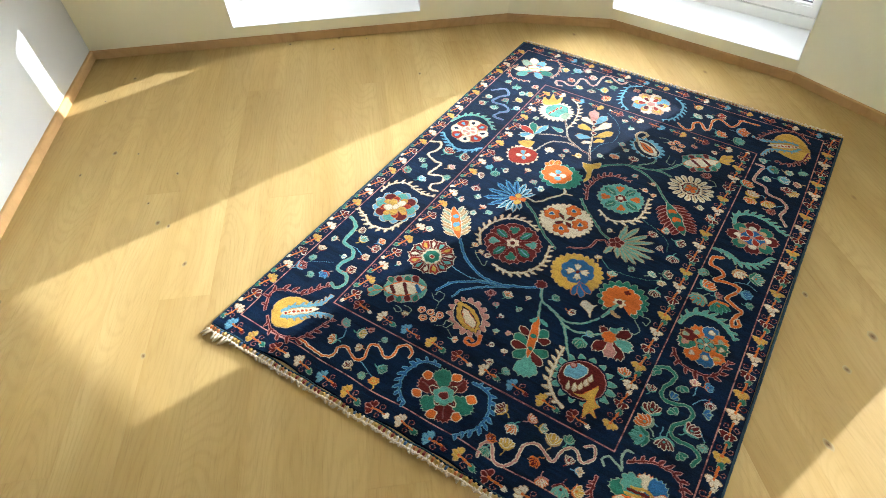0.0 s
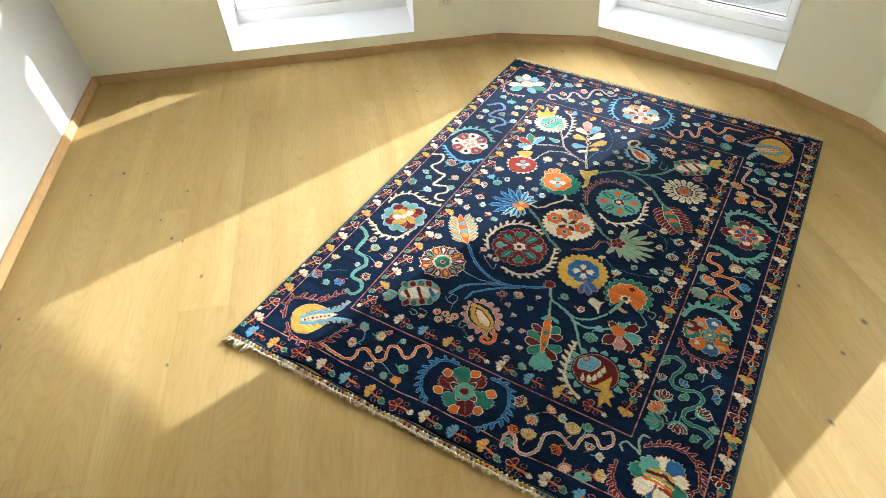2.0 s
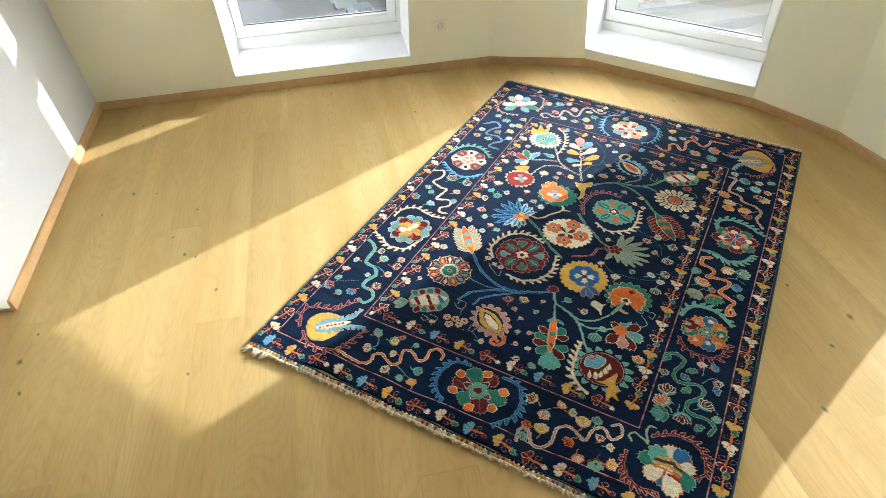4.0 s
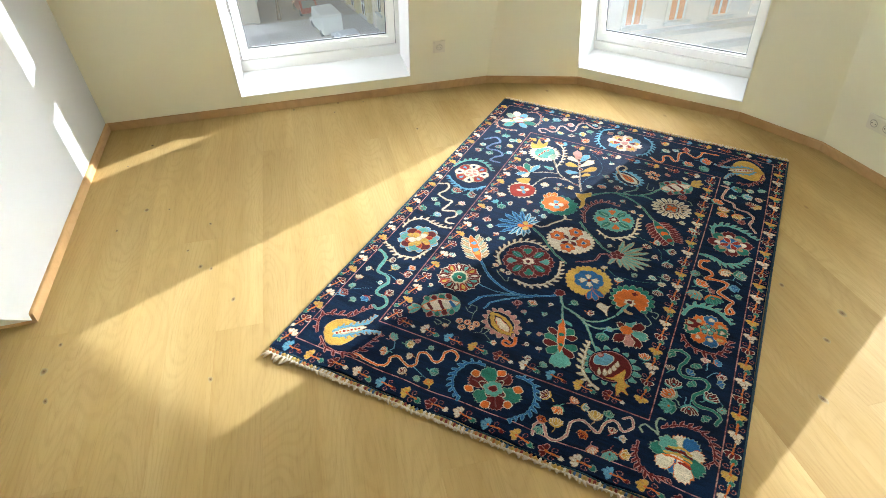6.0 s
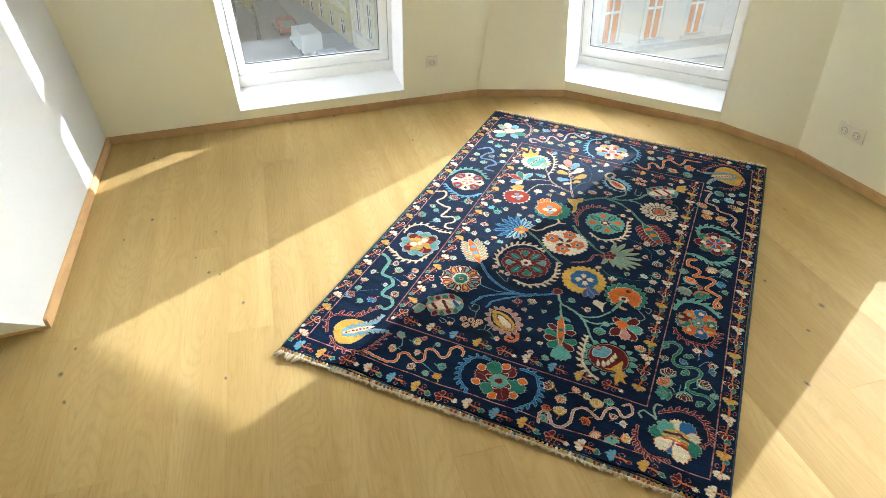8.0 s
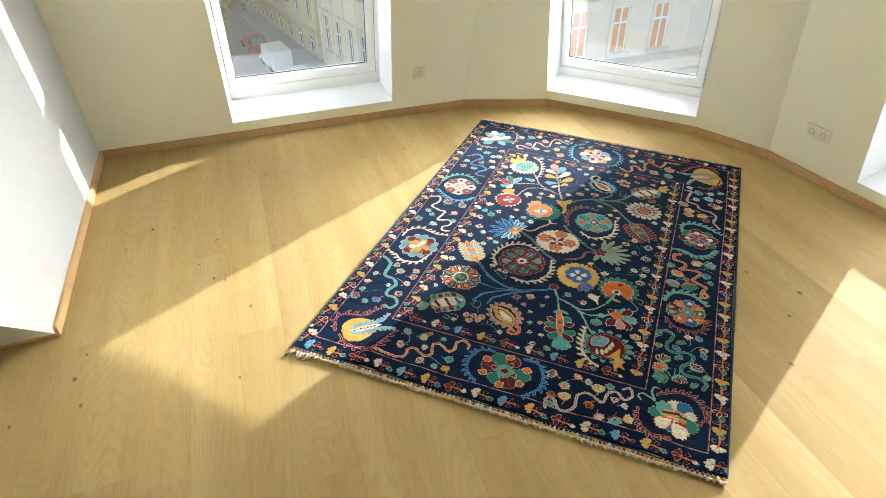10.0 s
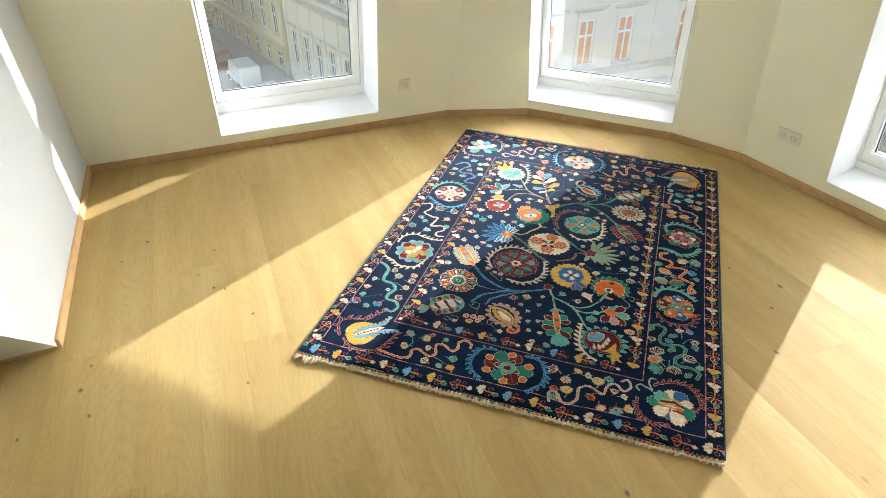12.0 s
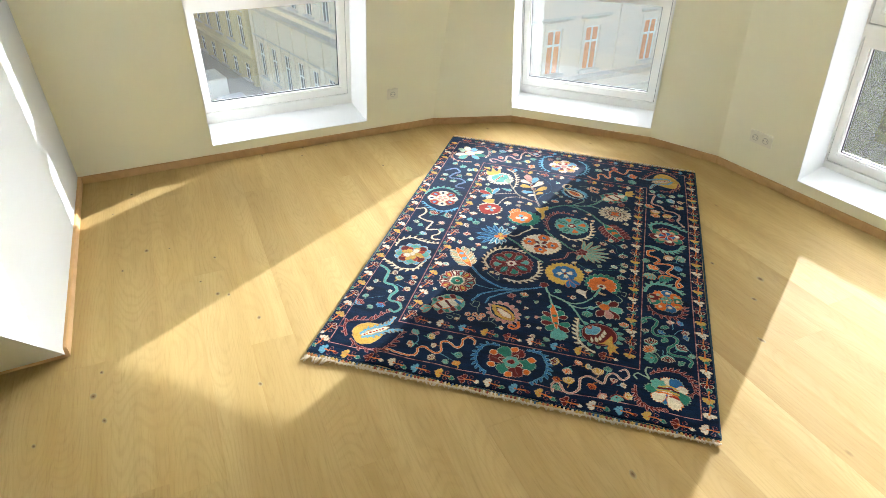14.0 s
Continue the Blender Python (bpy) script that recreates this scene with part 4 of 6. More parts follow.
wheel(0.711, 0.897, 4, 0.045, 0.094, 0.020, [TEAL, GREEN], PINK, 22, 1.0, None, 2.4, 3)
wheel(0.711, 0.897, 4, 0.036, 0.096, 0.015, [GREEN], NAVY, 67, 1.0, SKYBLUE, 1.2)
disc(0.711, 0.897, 0.026, CREAM, MAROON, 6, 0.25)
disc(0.711, 0.897, 0.010, MAROON)
comb([(0.607, 0.824), (0.575, 0.878), (0.586, 0.951), (0.630, 1.014), (0.697, 1.034), (0.760, 1.011)], 0.010, CREAM, TAN, 13, 0.028, 1)
comb([(0.702, 0.755), (0.771, 0.752), (0.833, 0.798), (0.856, 0.875), (0.840, 0.958)], 0.010, CREAM, TAN, 12, 0.028, -1)
for x, y in ((1.052, 1.232), (1.094, 1.244), (1.139, 1.220), (1.170, 1.195), (1.191, 1.150), (1.197, 1.104), (1.179, 1.071), (1.152, 1.047), (1.120, 1.039), (1.083, 1.043), (1.030, 1.038)):
    petal(1.053, 1.118, x, y, 0.0092, SAGE, TAN, TEAL, 1.6, 3)
wheel(1.049, 1.119, 5, 0.0, 0.030, 0.011, [MAROON], PINK, 30)
disc(0.984, 0.889, 0.098, GOLD, TAN, 24, 0.10)
disc(0.985, 0.896, 0.064, BLUE, TAN, 8, 0.14)
wheel(0.986, 0.894, 4, 0.010, 0.040, 0.013, [CREAM], TAN, 20, 1.0, None, 2.0, 2)
disc(0.986, 0.894, 0.009, MAROON)
for x, y in ((1.015, 0.778), (1.047, 0.786), (1.068, 0.818)):
    petal(1.013, 0.854, x, y, 0.012, BLUE, ORANGE)
patch([(1.062, 0.752), (1.067, 0.780), (1.092, 0.772), (1.108, 0.782), (1.100, 0.752), (1.110, 0.717), (1.089, 0.739)], CREAM, TAN)
plume((0.516, 0.803), (0.413, 0.941), 9, (TAN, TAN, SAGE), CREAM, 0.0062, 0.068, 36)
ladder((0.519, 0.805), (0.403, 0.952), 0.019, (ORANGE, GOLD, SKYBLUE, ORANGE, SKYBLUE, ORANGE), CREAM)
wheel(0.482, 0.666, 13, 0.030, 0.094, 0.019, [MAROON, MAROON, RED], CREAM, 5, 0.95, PINK, 2.2, 2)
wheel(0.482, 0.666, 13, 0.048, 0.082, 0.008, [TEAL, CREAM, GOLD], None, 5, 0.95)
disc(0.482, 0.666, 0.040, CREAM, TAN, 12, 0.1)
disc(0.482, 0.666, 0.030, GREEN, TEAL, 7, 0.1)
disc(0.482, 0.666, 0.008, RED, CREAM)
barrel((0.425, 0.436), (0.553, 0.522), 0.052, (MAROON, CREAM, MAROON, CREAM, BLUE))
for x, y in ((0.372, 0.404), (0.392, 0.384), (0.380, 0.428)):
    petal(0.422, 0.434, x, y, 0.011, TEAL, ORANGE)

# the field: the near half
disc(0.751, 0.493, 0.090, PINK, CREAM, 15, 0.24, 0.80, -36)
disc(0.746, 0.495, 0.064, NAVY, CREAM, 0, 0.1, 0.72, -36)
petal(0.688, 0.532, 0.808, 0.448, 0.036, GOLD, NAVY, None, 1.2, 5)
petal(0.709, 0.521, 0.797, 0.458, 0.020, NAVY, None, None, 1.2)
petal(0.718, 0.514, 0.792, 0.460, 0.015, CREAM, ORANGE, None, 1.2)
stroke([(0.828, 0.444), (0.836, 0.415), (0.818, 0.393), (0.795, 0.395), (0.797, 0.413), (0.815, 0.413)], 0.011, ORANGE, PINK, 0.1)
for x, y, w, c in ((0.924, 0.550, 0.017, MAROON), (0.924, 0.516, 0.020, GREEN), (1.016, 0.581, 0.022, GREEN), (0.929, 0.475, 0.020, MAROON), (1.039, 0.542, 0.018, MAROON), (0.961, 0.430, 0.022, GREEN), (1.059, 0.492, 0.020, GREEN), (1.054, 0.442, 0.020, MAROON)):
    k = 0.0 if y > 0.60 else 1.0 if y > 0.53 else 2.0
    petal(*((0.970, 0.580), (0.982, 0.530), (0.996, 0.485))[int(k)], x, y, w * 0.80, c, CREAM if c == MAROON else SAGE, None, 2.0)
petal(0.995, 0.478, 1.026, 0.378, 0.036, TEAL, SAGE, None, 2.4, 4)
ladder((0.957, 0.624), (1.004, 0.452), 0.014, (ORANGE, ORANGE, GREEN, ORANGE, GREEN), CREAM)
for x, y in ((1.002, 0.601), (0.945, 0.587)):
    petal(0.959, 0.619, x, y, 0.009, TEAL, None)
for x, y, w, c in ((1.157, 0.706, 0.014, MAROON), (1.208, 0.740, 0.018, TEAL), (1.256, 0.731, 0.017, MAROON), (1.281, 0.663, 0.026, TEAL), (1.264, 0.604, 0.020, MAROON), (1.227, 0.591, 0.020, PINK), (1.170, 0.596, 0.018, MAROON)):
    petal(1.199, 0.671, x, y, w, c, CREAM, None, 2.1, 3)
disc(1.197, 0.675, 0.024, ORANGE, TAN, 7, 0.2)
wheel(1.189, 0.468, 16, 0.04, 0.108, 0.010, [TEAL], SAGE, 0, 0.90, None, 1.6)
disc(1.189, 0.468, 0.080, NAVY)
disc(1.189, 0.468, 0.074, MAROON, PINK, 0, 0.1, 0.95)
patch([(1.132, 0.456), (1.128, 0.490), (1.152, 0.516), (1.184, 0.516), (1.188, 0.488), (1.169, 0.460)], SKYBLUE, CREAM)
disc(1.142, 0.504, 0.010, PINK, RED)
for x, y in ((1.157, 0.427), (1.178, 0.431), (1.191, 0.445), (1.201, 0.466), (1.207, 0.489)):
    petal(x - 0.003, y + 0.014, x + 0.004, y - 0.016, 0.0065, CREAM, TAN)
patch([(1.181, 0.408), (1.211, 0.418), (1.241, 0.472), (1.248, 0.418), (1.273, 0.402), (1.260, 0.388), (1.275, 0.361), (1.253, 0.370), (1.242, 0.344), (1.230, 0.383), (1.228, 0.405)], GOLD, ORANGE)
comb([(1.176, 0.343), (1.129, 0.370), (1.101, 0.411), (1.090, 0.486), (1.089, 0.550)], 0.010, CREAM, TAN, 9, 0.030, 1)
disc(1.176, 0.857, 0.090, GREEN, SAGE, 18, 0.16)
disc(1.174, 0.850, 0.070, ORANGE, CREAM, 14, 0.12)
patch([(1.128, 0.746), (1.162, 0.817), (1.171, 0.836), (1.216, 0.804), (1.234, 0.768), (1.193, 0.718)], NAVY)
disc(1.171, 0.836, 0.021, CREAM, TAN, 7, 0.3)
disc(1.170, 0.838, 0.010, MAROON, CREAM)
disc(1.179, 0.894, 0.013, MAROON, None, 4, 0.3)
stroke([(1.145, 0.745), (1.158, 0.784), (1.169, 0.822)], 0.010, TEAL, SAGE, 0.1)
for x, y in ((1.165, 0.789), (1.180, 0.781), (1.199, 0.775)):
    petal(1.164, 0.770, x, y, 0.006, TAN, None)
for x, y in ((0.595, 0.431), (0.628, 0.439), (0.618, 0.403), (0.651, 0.418), (0.663, 0.443)):
    disc(x, y, 0.013, ORANGE, CREAM, 5, 0.2)
    disc(x, y, 0.005, MAROON, CREAM)
for x, y in ((1.022, 1.875), (1.041, 1.898), (1.067, 1.884), (1.069, 1.844), (1.042, 1.847)):
    disc(x, y, 0.013, ORANGE, CREAM, 5, 0.2)
    disc(x, y, 0.005, MAROON, CREAM)

# fine tendrils with curled ends
for a, b, c, d in (((1.044, 1.777), (1.051, 1.722), (1.077, 1.720), (1.075, 1.758)), ((1.242, 0.791), (1.275, 0.755), (1.258, 0.726), (1.239, 0.743)), ((1.259, 0.820), (1.287, 0.821), (1.286, 0.791), (1.268, 0.796)), ((0.629, 0.488), (0.629, 0.526), (0.604, 0.535), (0.599, 0.513)), ((0.504, 0.398), (0.533, 0.392), (0.526, 0.375), (0.506, 0.382)),
                   ((0.532, 0.415), (0.564, 0.411), (0.563, 0.393), (0.543, 0.392)), ((0.712, 0.410), (0.719, 0.437), (0.697, 0.441), (0.695, 0.416)), ((1.235, 1.703), (1.259, 1.701), (1.276, 1.676), (1.260, 1.665)), ((0.964, 1.889), (0.994, 1.898), (1.011, 1.878), (0.989, 1.863)), ((0.607, 0.780), (0.646, 0.748), (0.675, 0.732), (0.675, 0.759))):
    stroke([a, b, c, d], 0.0042, SAGE, None, 0.1)
for a, b, c in (((0.058, 0.350), (0.099, 0.395), (0.177, 0.443)), ((0.248, 0.528), (0.210, 0.547), (0.175, 0.547)), ((1.484, 1.159), (1.524, 1.173), (1.562, 1.159)), ((1.524, 1.173), (1.532, 1.205), (1.545, 1.220)), ((1.516, 0.491), (1.549, 0.491), (1.570, 0.465)), ((1.509, 0.570), (1.530, 0.603), (1.553, 0.609)), ((1.499, 0.602), (1.502, 0.628), (1.493, 0.647)),
                ((1.441, 0.438), (1.416, 0.449), (1.403, 0.467)), ((1.456, 0.443), (1.459, 0.414), (1.471, 0.400)), ((0.427, 0.177), (0.431, 0.207), (0.407, 0.237)), ((0.549, 0.145), (0.578, 0.132), (0.624, 0.115)), ((1.115, 2.056), (1.150, 2.101), (1.182, 2.079)), ((1.475, 1.679), (1.510, 1.678), (1.535, 1.703)), ((1.420, 1.685), (1.448, 1.721), (1.467, 1.717))):
    stroke([a, b, c], 0.0042, SKYBLUE, None, 0.1)

# small flowers of the field: place, turn, size, colours
for x, y, a, r, c, e, l in ((0.401, 1.328, 90, 0.036, CREAM, TAN, MAROON), (0.571, 1.517, 100, 0.034, CREAM, TAN, CREAM), (0.696, 1.552, 40, 0.026, GOLD, CREAM, GOLD), (0.839, 1.641, 270, 0.036, ORANGE, CREAM, SKYBLUE), (0.784, 1.605, 170, 0.024, TEAL, CREAM, SAGE),
                            (0.917, 1.662, 100, 0.034, MAROON, CREAM, RED), (1.032, 1.486, 20, 0.022, ORANGE, CREAM, TAN), (1.049, 1.542, 20, 0.020, ORANGE, CREAM, TAN), (1.074, 1.470, 0, 0.020, ORANGE, CREAM, TAN), (1.224, 1.724, 140, 0.034, MAROON, PINK, RED),
                            (1.312, 1.461, 60, 0.026, TEAL, CREAM, ORANGE)):
    tulip(x, y, a, r, c, e, l)
for x, y, a, r, c, e, l in ((1.151, 1.239, 60, 0.030, MAROON, CREAM, RED), (1.184, 1.288, 20, 0.030, TEAL, CREAM, ORANGE), (1.202, 1.180, 150, 0.028, MAROON, CREAM, RED), (1.254, 1.251, 0, 0.036, MAROON, CREAM, TEAL), (1.259, 1.153, 280, 0.042, MAROON, CREAM, TEAL),
                            (1.097, 0.949, 100, 0.034, TEAL, CREAM, ORANGE), (1.219, 1.029, 60, 0.030, TEAL, CREAM, SAGE), (1.268, 1.061, 30, 0.038, MAROON, CREAM, GREEN), (1.263, 1.011, 300, 0.030, TAN, CREAM, SAGE), (1.259, 0.950, 280, 0.040, MAROON, CREAM, TEAL)):
    tulip(x, y, a, r, c, e, l)
for x, y, a, r, c, e, l in ((0.820, 0.653, 80, 0.038, ORANGE, CREAM, GREEN), (0.766, 0.625, 120, 0.040, MAROON, PINK, MAROON), (0.889, 0.678, 90, 0.020, RED, CREAM, MAROON), (0.971, 0.731, 60, 0.034, GREEN, SAGE, TEAL), (1.044, 0.704, 0, 0.032, MAROON, CREAM, ORANGE),
                            (1.124, 0.600, 280, 0.052, GREEN, SAGE, TEAL), (1.291, 0.565, 100, 0.046, ORANGE, CREAM, TEAL), (0.847, 0.554, 60, 0.020, MAROON, CREAM, RED), (0.876, 0.430, 40, 0.022, MAROON, CREAM, RED), (0.905, 0.504, 200, 0.020, TAN, PINK, RED), (0.928, 0.430, 120, 0.022, TAN, CREAM, MAROON)):
    tulip(x, y, a, r, c, e, l)
for x, y, a, r, c, e, l in ((0.905, 0.368, 20, 0.026, MAROON, CREAM, RED), (0.969, 0.362, 60, 0.030, TEAL, SAGE, GREEN), (0.758, 0.382, 20, 0.028, ORANGE, CREAM, TEAL), (0.555, 0.382, 120, 0.026, CREAM, TAN, MAROON), (0.419, 1.107, 280, 0.036, RED, CREAM, MAROON), (0.455, 1.060, 20, 0.026, TEAL, CREAM, GREEN),
                            (0.399, 1.259, 150, 0.028, TEAL, SKYBLUE, TEAL), (0.440, 1.238, 300, 0.032, GREEN, SAGE, TEAL), (0.393, 1.190, 30, 0.034, MAROON, CREAM, CREAM), (0.401, 1.009, 20, 0.030, RED, CREAM, TEAL), (0.487, 0.964, 20, 0.026, TEAL, CREAM, SAGE)):
    tulip(x, y, a, r, c, e, l)
for x, y, a, r, c, e, l in ((0.543, 0.999, 60, 0.026, TEAL, SAGE, GREEN), (0.505, 1.016, 90, 0.024, CREAM, RED, ORANGE), (0.388, 0.783, 80, 0.030, TEAL, CREAM, RED), (0.592, 0.806, 90, 0.026, ORANGE, CREAM, TAN), (0.660, 0.785, 20, 0.026, MAROON, CREAM, RED), (0.629, 0.787, 60, 0.022, CREAM, TAN, TAN),
                            (0.555, 1.331, 90, 0.024, CREAM, TAN, RED), (0.655, 1.249, 20, 0.026, TEAL, CREAM, SKYBLUE), (0.551, 1.254, 60, 0.020, TEAL, CREAM, GREEN), (1.022, 1.003, 120, 0.024, CREAM, TAN, GOLD), (1.136, 0.647, 60, 0.030, TEAL, SAGE, SKYBLUE)):
    tulip(x, y, a, r, c, e, l)

# small flowers of the border
for x, y, a, r, c, e, l in ((0.084, 0.366, 60, 0.050, MAROON, PINK, SKYBLUE), (0.092, 0.475, 100, 0.038, CREAM, TAN, MAROON), (0.189, 0.379, 250, 0.046, BLUE, SKYBLUE, RED), (0.259, 0.445, 60, 0.044, MAROON, CREAM, RED), (0.264, 0.524, 60, 0.038, TAN, CREAM, RED), (0.094, 0.420, 120, 0.028, TEAL, SAGE, GREEN),
                            (0.191, 0.486, 20, 0.026, SKYBLUE, CREAM, TEAL), (0.198, 0.598, 80, 0.044, TEAL, CREAM, GOLD), (0.270, 0.584, 20, 0.044, MAROON, CREAM, RED), (0.267, 0.626, 60, 0.040, ORANGE, CREAM, BLUE), (0.162, 0.636, 40, 0.036, MAROON, CREAM, TAN)):
    tulip(x, y, a, r, c, e, l)
for x, y, a, r, c, e, l in ((0.182, 1.030, 60, 0.038, SKYBLUE, CREAM, TEAL), (0.088, 1.046, 40, 0.044, GREEN, SAGE, RED), (0.179, 1.258, 80, 0.046, RED, CREAM, TEAL), (0.261, 1.260, 30, 0.042, MAROON, CREAM, TEAL), (0.252, 1.167, 60, 0.036, PINK, CREAM, TAN), (0.274, 1.097, 20, 0.030, TEAL, SAGE, GREEN),
                            (0.276, 1.886, 30, 0.036, GOLD, CREAM, TEAL), (0.193, 1.910, 300, 0.036, TEAL, SAGE, GREEN), (0.258, 1.807, 60, 0.034, GOLD, CREAM, TAN), (0.249, 1.875, 200, 0.030, TEAL, CREAM, SAGE), (0.282, 1.737, 60, 0.030, SKYBLUE, CREAM, TEAL)):
    tulip(x, y, a, r, c, e, l)
for x, y, a, r, c, e, l in ((0.401, 2.129, 60, 0.034, RED, CREAM, MAROON), (0.394, 2.234, 80, 0.044, SKYBLUE, CREAM, TEAL), (0.488, 2.213, 20, 0.038, PINK, CREAM, RED), (0.440, 2.264, 0, 0.034, CREAM, TAN, PINK), (0.466, 2.086, 60, 0.032, GOLD, CREAM, TEAL), (0.576, 2.231, 280, 0.030, GOLD, CREAM, TEAL),
                            (0.585, 2.132, 20, 0.040, GOLD, CREAM, TEAL), (0.623, 2.068, 340, 0.042, ORANGE, CREAM, RED), (0.622, 2.275, 60, 0.028, TEAL, CREAM, SKYBLUE), (0.332, 2.208, 20, 0.036, GOLD, CREAM, TEAL), (1.057, 2.164, 60, 0.036, SAGE, CREAM, TEAL)):
    tulip(x, y, a, r, c, e, l)
for x, y, a, r, c, e, l in ((1.038, 2.247, 340, 0.036, GOLD, CREAM, ORANGE), (1.152, 2.229, 20, 0.040, RED, CREAM, MAROON), (1.107, 2.198, 250, 0.030, SKYBLUE, CREAM, TEAL), (1.189, 2.073, 60, 0.046, ORANGE, CREAM, TEAL), (1.267, 2.148, 20, 0.054, ORANGE, CREAM, SKYBLUE), (1.272, 2.065, 20, 0.046, TEAL, SAGE, GREEN),
                            (1.415, 1.708, 80, 0.046, CREAM, ORANGE, GOLD), (1.416, 1.665, 260, 0.040, ORANGE, CREAM, GOLD), (1.479, 1.682, 300, 0.044, GOLD, CREAM, ORANGE), (1.549, 1.808, 330, 0.042, GOLD, CREAM, SAGE), (1.525, 1.818, 100, 0.036, MAROON, CREAM, RED)):
    tulip(x, y, a, r, c, e, l)
for x, y, a, r, c, e, l in ((1.379, 1.764, 60, 0.046, ORANGE, CREAM, TEAL), (1.447, 1.932, 20, 0.044, GREEN, SAGE, SKYBLUE), (1.499, 1.882, 20, 0.044, SKYBLUE, CREAM, TEAL), (1.501, 1.638, 0, 0.032, MAROON, PINK, RED), (1.378, 1.148, 180, 0.036, TEAL, SAGE, GREEN), (1.487, 1.214, 310, 0.044, CREAM, ORANGE, TAN),
                            (1.545, 1.220, 20, 0.048, TEAL, CREAM, GREEN), (1.408, 1.088, 60, 0.056, ORANGE, CREAM, TEAL), (1.398, 1.010, 250, 0.060, TEAL, ORANGE, SAGE), (1.468, 1.013, 300, 0.066, GREEN, TEAL, ORANGE), (1.533, 1.120, 20, 0.042, BLUE, SKYBLUE, SKYBLUE)):
    tulip(x, y, a, r, c, e, l, ORANGE if c in (TEAL, GREEN) else None)
for x, y, a, r, c, e, l in ((1.556, 1.072, 20, 0.030, GREEN, SAGE, TEAL), (1.451, 1.059, 40, 0.030, MAROON, PINK, TEAL), (1.489, 0.649, 90, 0.034, PINK, CREAM, ROSE), (1.529, 0.656, 30, 0.036, BLUE, SKYBLUE, ORANGE), (1.553, 0.595, 300, 0.034, MAROON, CREAM, RED), (1.383, 0.555, 90, 0.036, MAROON, CREAM, TEAL),
                            (1.408, 0.484, 100, 0.062, MAROON, CREAM, TEAL), (1.405, 0.432, 150, 0.066, ORANGE, CREAM, SAGE), (1.409, 0.381, 200, 0.066, TEAL, GREEN, GREEN), (1.475, 0.398, 280, 0.060, MAROON, CREAM, TEAL), (1.530, 0.478, 60, 0.058, MAROON, CREAM, TEAL), (1.573, 0.442, 280, 0.030, TEAL, SAGE, GREEN)):
    tulip(x, y, a, r, c, e, l, ORANGE if c == TEAL else None)
for x, y, a, r, c, e, l in ((0.403, 0.241, 60, 0.050, TEAL, SAGE, PINK), (0.410, 0.166, 200, 0.050, ORANGE, CREAM, TEAL), (0.478, 0.236, 20, 0.052, GOLD, CREAM, GREEN), (0.496, 0.264, 10, 0.034, MAROON, PINK, RED), (0.519, 0.111, 160, 0.046, MAROON, CREAM, TAN), (0.622, 0.159, 10, 0.048, GREEN, SAGE, TEAL),
                            (0.629, 0.108, 130, 0.046, GOLD, ORANGE, GOLD), (0.582, 0.104, 250, 0.034, TEAL, SAGE, GREEN), (0.509, 0.184, 200, 0.034, TAN, CREAM, ORANGE), (0.561, 0.254, 60, 0.030, TEAL, SAGE, GREEN)):
    tulip(x, y, a, r, c, e, l)
for x, y, a, r, c, e, l in ((1.024, 0.237, 170, 0.060, MAROON, CREAM, GOLD), (1.080, 0.199, 260, 0.056, ORANGE, CREAM, TEAL), (1.116, 0.254, 60, 0.044, CREAM, ORANGE, PINK), (1.158, 0.245, 20, 0.044, TEAL, CREAM, GOLD), (1.043, 0.132, 70, 0.046, MAROON, ORANGE, PINK), (1.047, 0.092, 270, 0.044, GREEN, SAGE, TEAL),
                            (1.091, 0.142, 100, 0.060, GOLD, CREAM, GOLD), (1.201, 0.225, 100, 0.064, GOLD, CREAM, TAN), (1.240, 0.250, 90, 0.046, GREEN, SAGE, TEAL), (1.266, 0.193, 90, 0.040, MAROON, CREAM, RED), (1.184, 0.139, 250, 0.050, MAROON, ORANGE, ORANGE)):
    tulip(x, y, a, r, c, e, l)
for x, y, a, r, c, e, l in ((1.283, 0.101, 280, 0.066, TEAL, SAGE, MAROON), (1.227, 0.096, 300, 0.050, CREAM, ORANGE, PINK), (1.321, 0.119, 20, 0.052, GOLD, CREAM, ORANGE), (1.301, 0.177, 20, 0.036, TAN, CREAM, SKYBLUE)):
    tulip(x, y, a, r, c, e, l)

# fillers where the ground is still bare
rng = random.Random(11)
for k in range(5000):
    p, q = rng.uniform(0.10, RUG_W - 0.09), rng.uniform(0.10, RUG_L - 0.08)
    if min(abs(p - OUT0), abs(p - IN0), abs(p - OUT1), abs(p - IN1)) < 0.032 or min(abs(q - OUT2), abs(q - IN2), abs(q - OUT3), abs(q - IN3)) < 0.032:
        continue
    a, x, y, r, th = area(p, q, 0.030)
    if (a[r < 0.030] != NAVY).any():
        continue
    border = p < IN0 or p > IN1 or q < IN2 or q > IN3
    tulip(p, q, rng.uniform(0, 360), 0.030 if border else 0.022, rng.choice((RED, TEAL, GREEN, MAROON, TEAL) if border else (MAROON, TEAL, RED, GREEN)), rng.choice((CREAM, PINK, SAGE)), rng.choice((TEAL, TAN, GREEN)))

# a single row of paler knots round the darker shapes, where they meet the ground
ground_knots = pile == NAVY
beside = ground_knots.copy()
for axis in (0, 1):
    for by in (-1, 1):
        beside |= np.roll(ground_knots, by, axis)
pale = np.arange(15, dtype=np.uint8)
pale[[MAROON, RED, GREEN, BLUE, ORANGE]] = PINK, CREAM, SAGE, SKYBLUE, TAN
edge_knots = beside & ~ground_knots & (np.random.RandomState(9).rand(NY, NX) < 0.40)
pile[edge_knots] = pale[pile[edge_knots]]

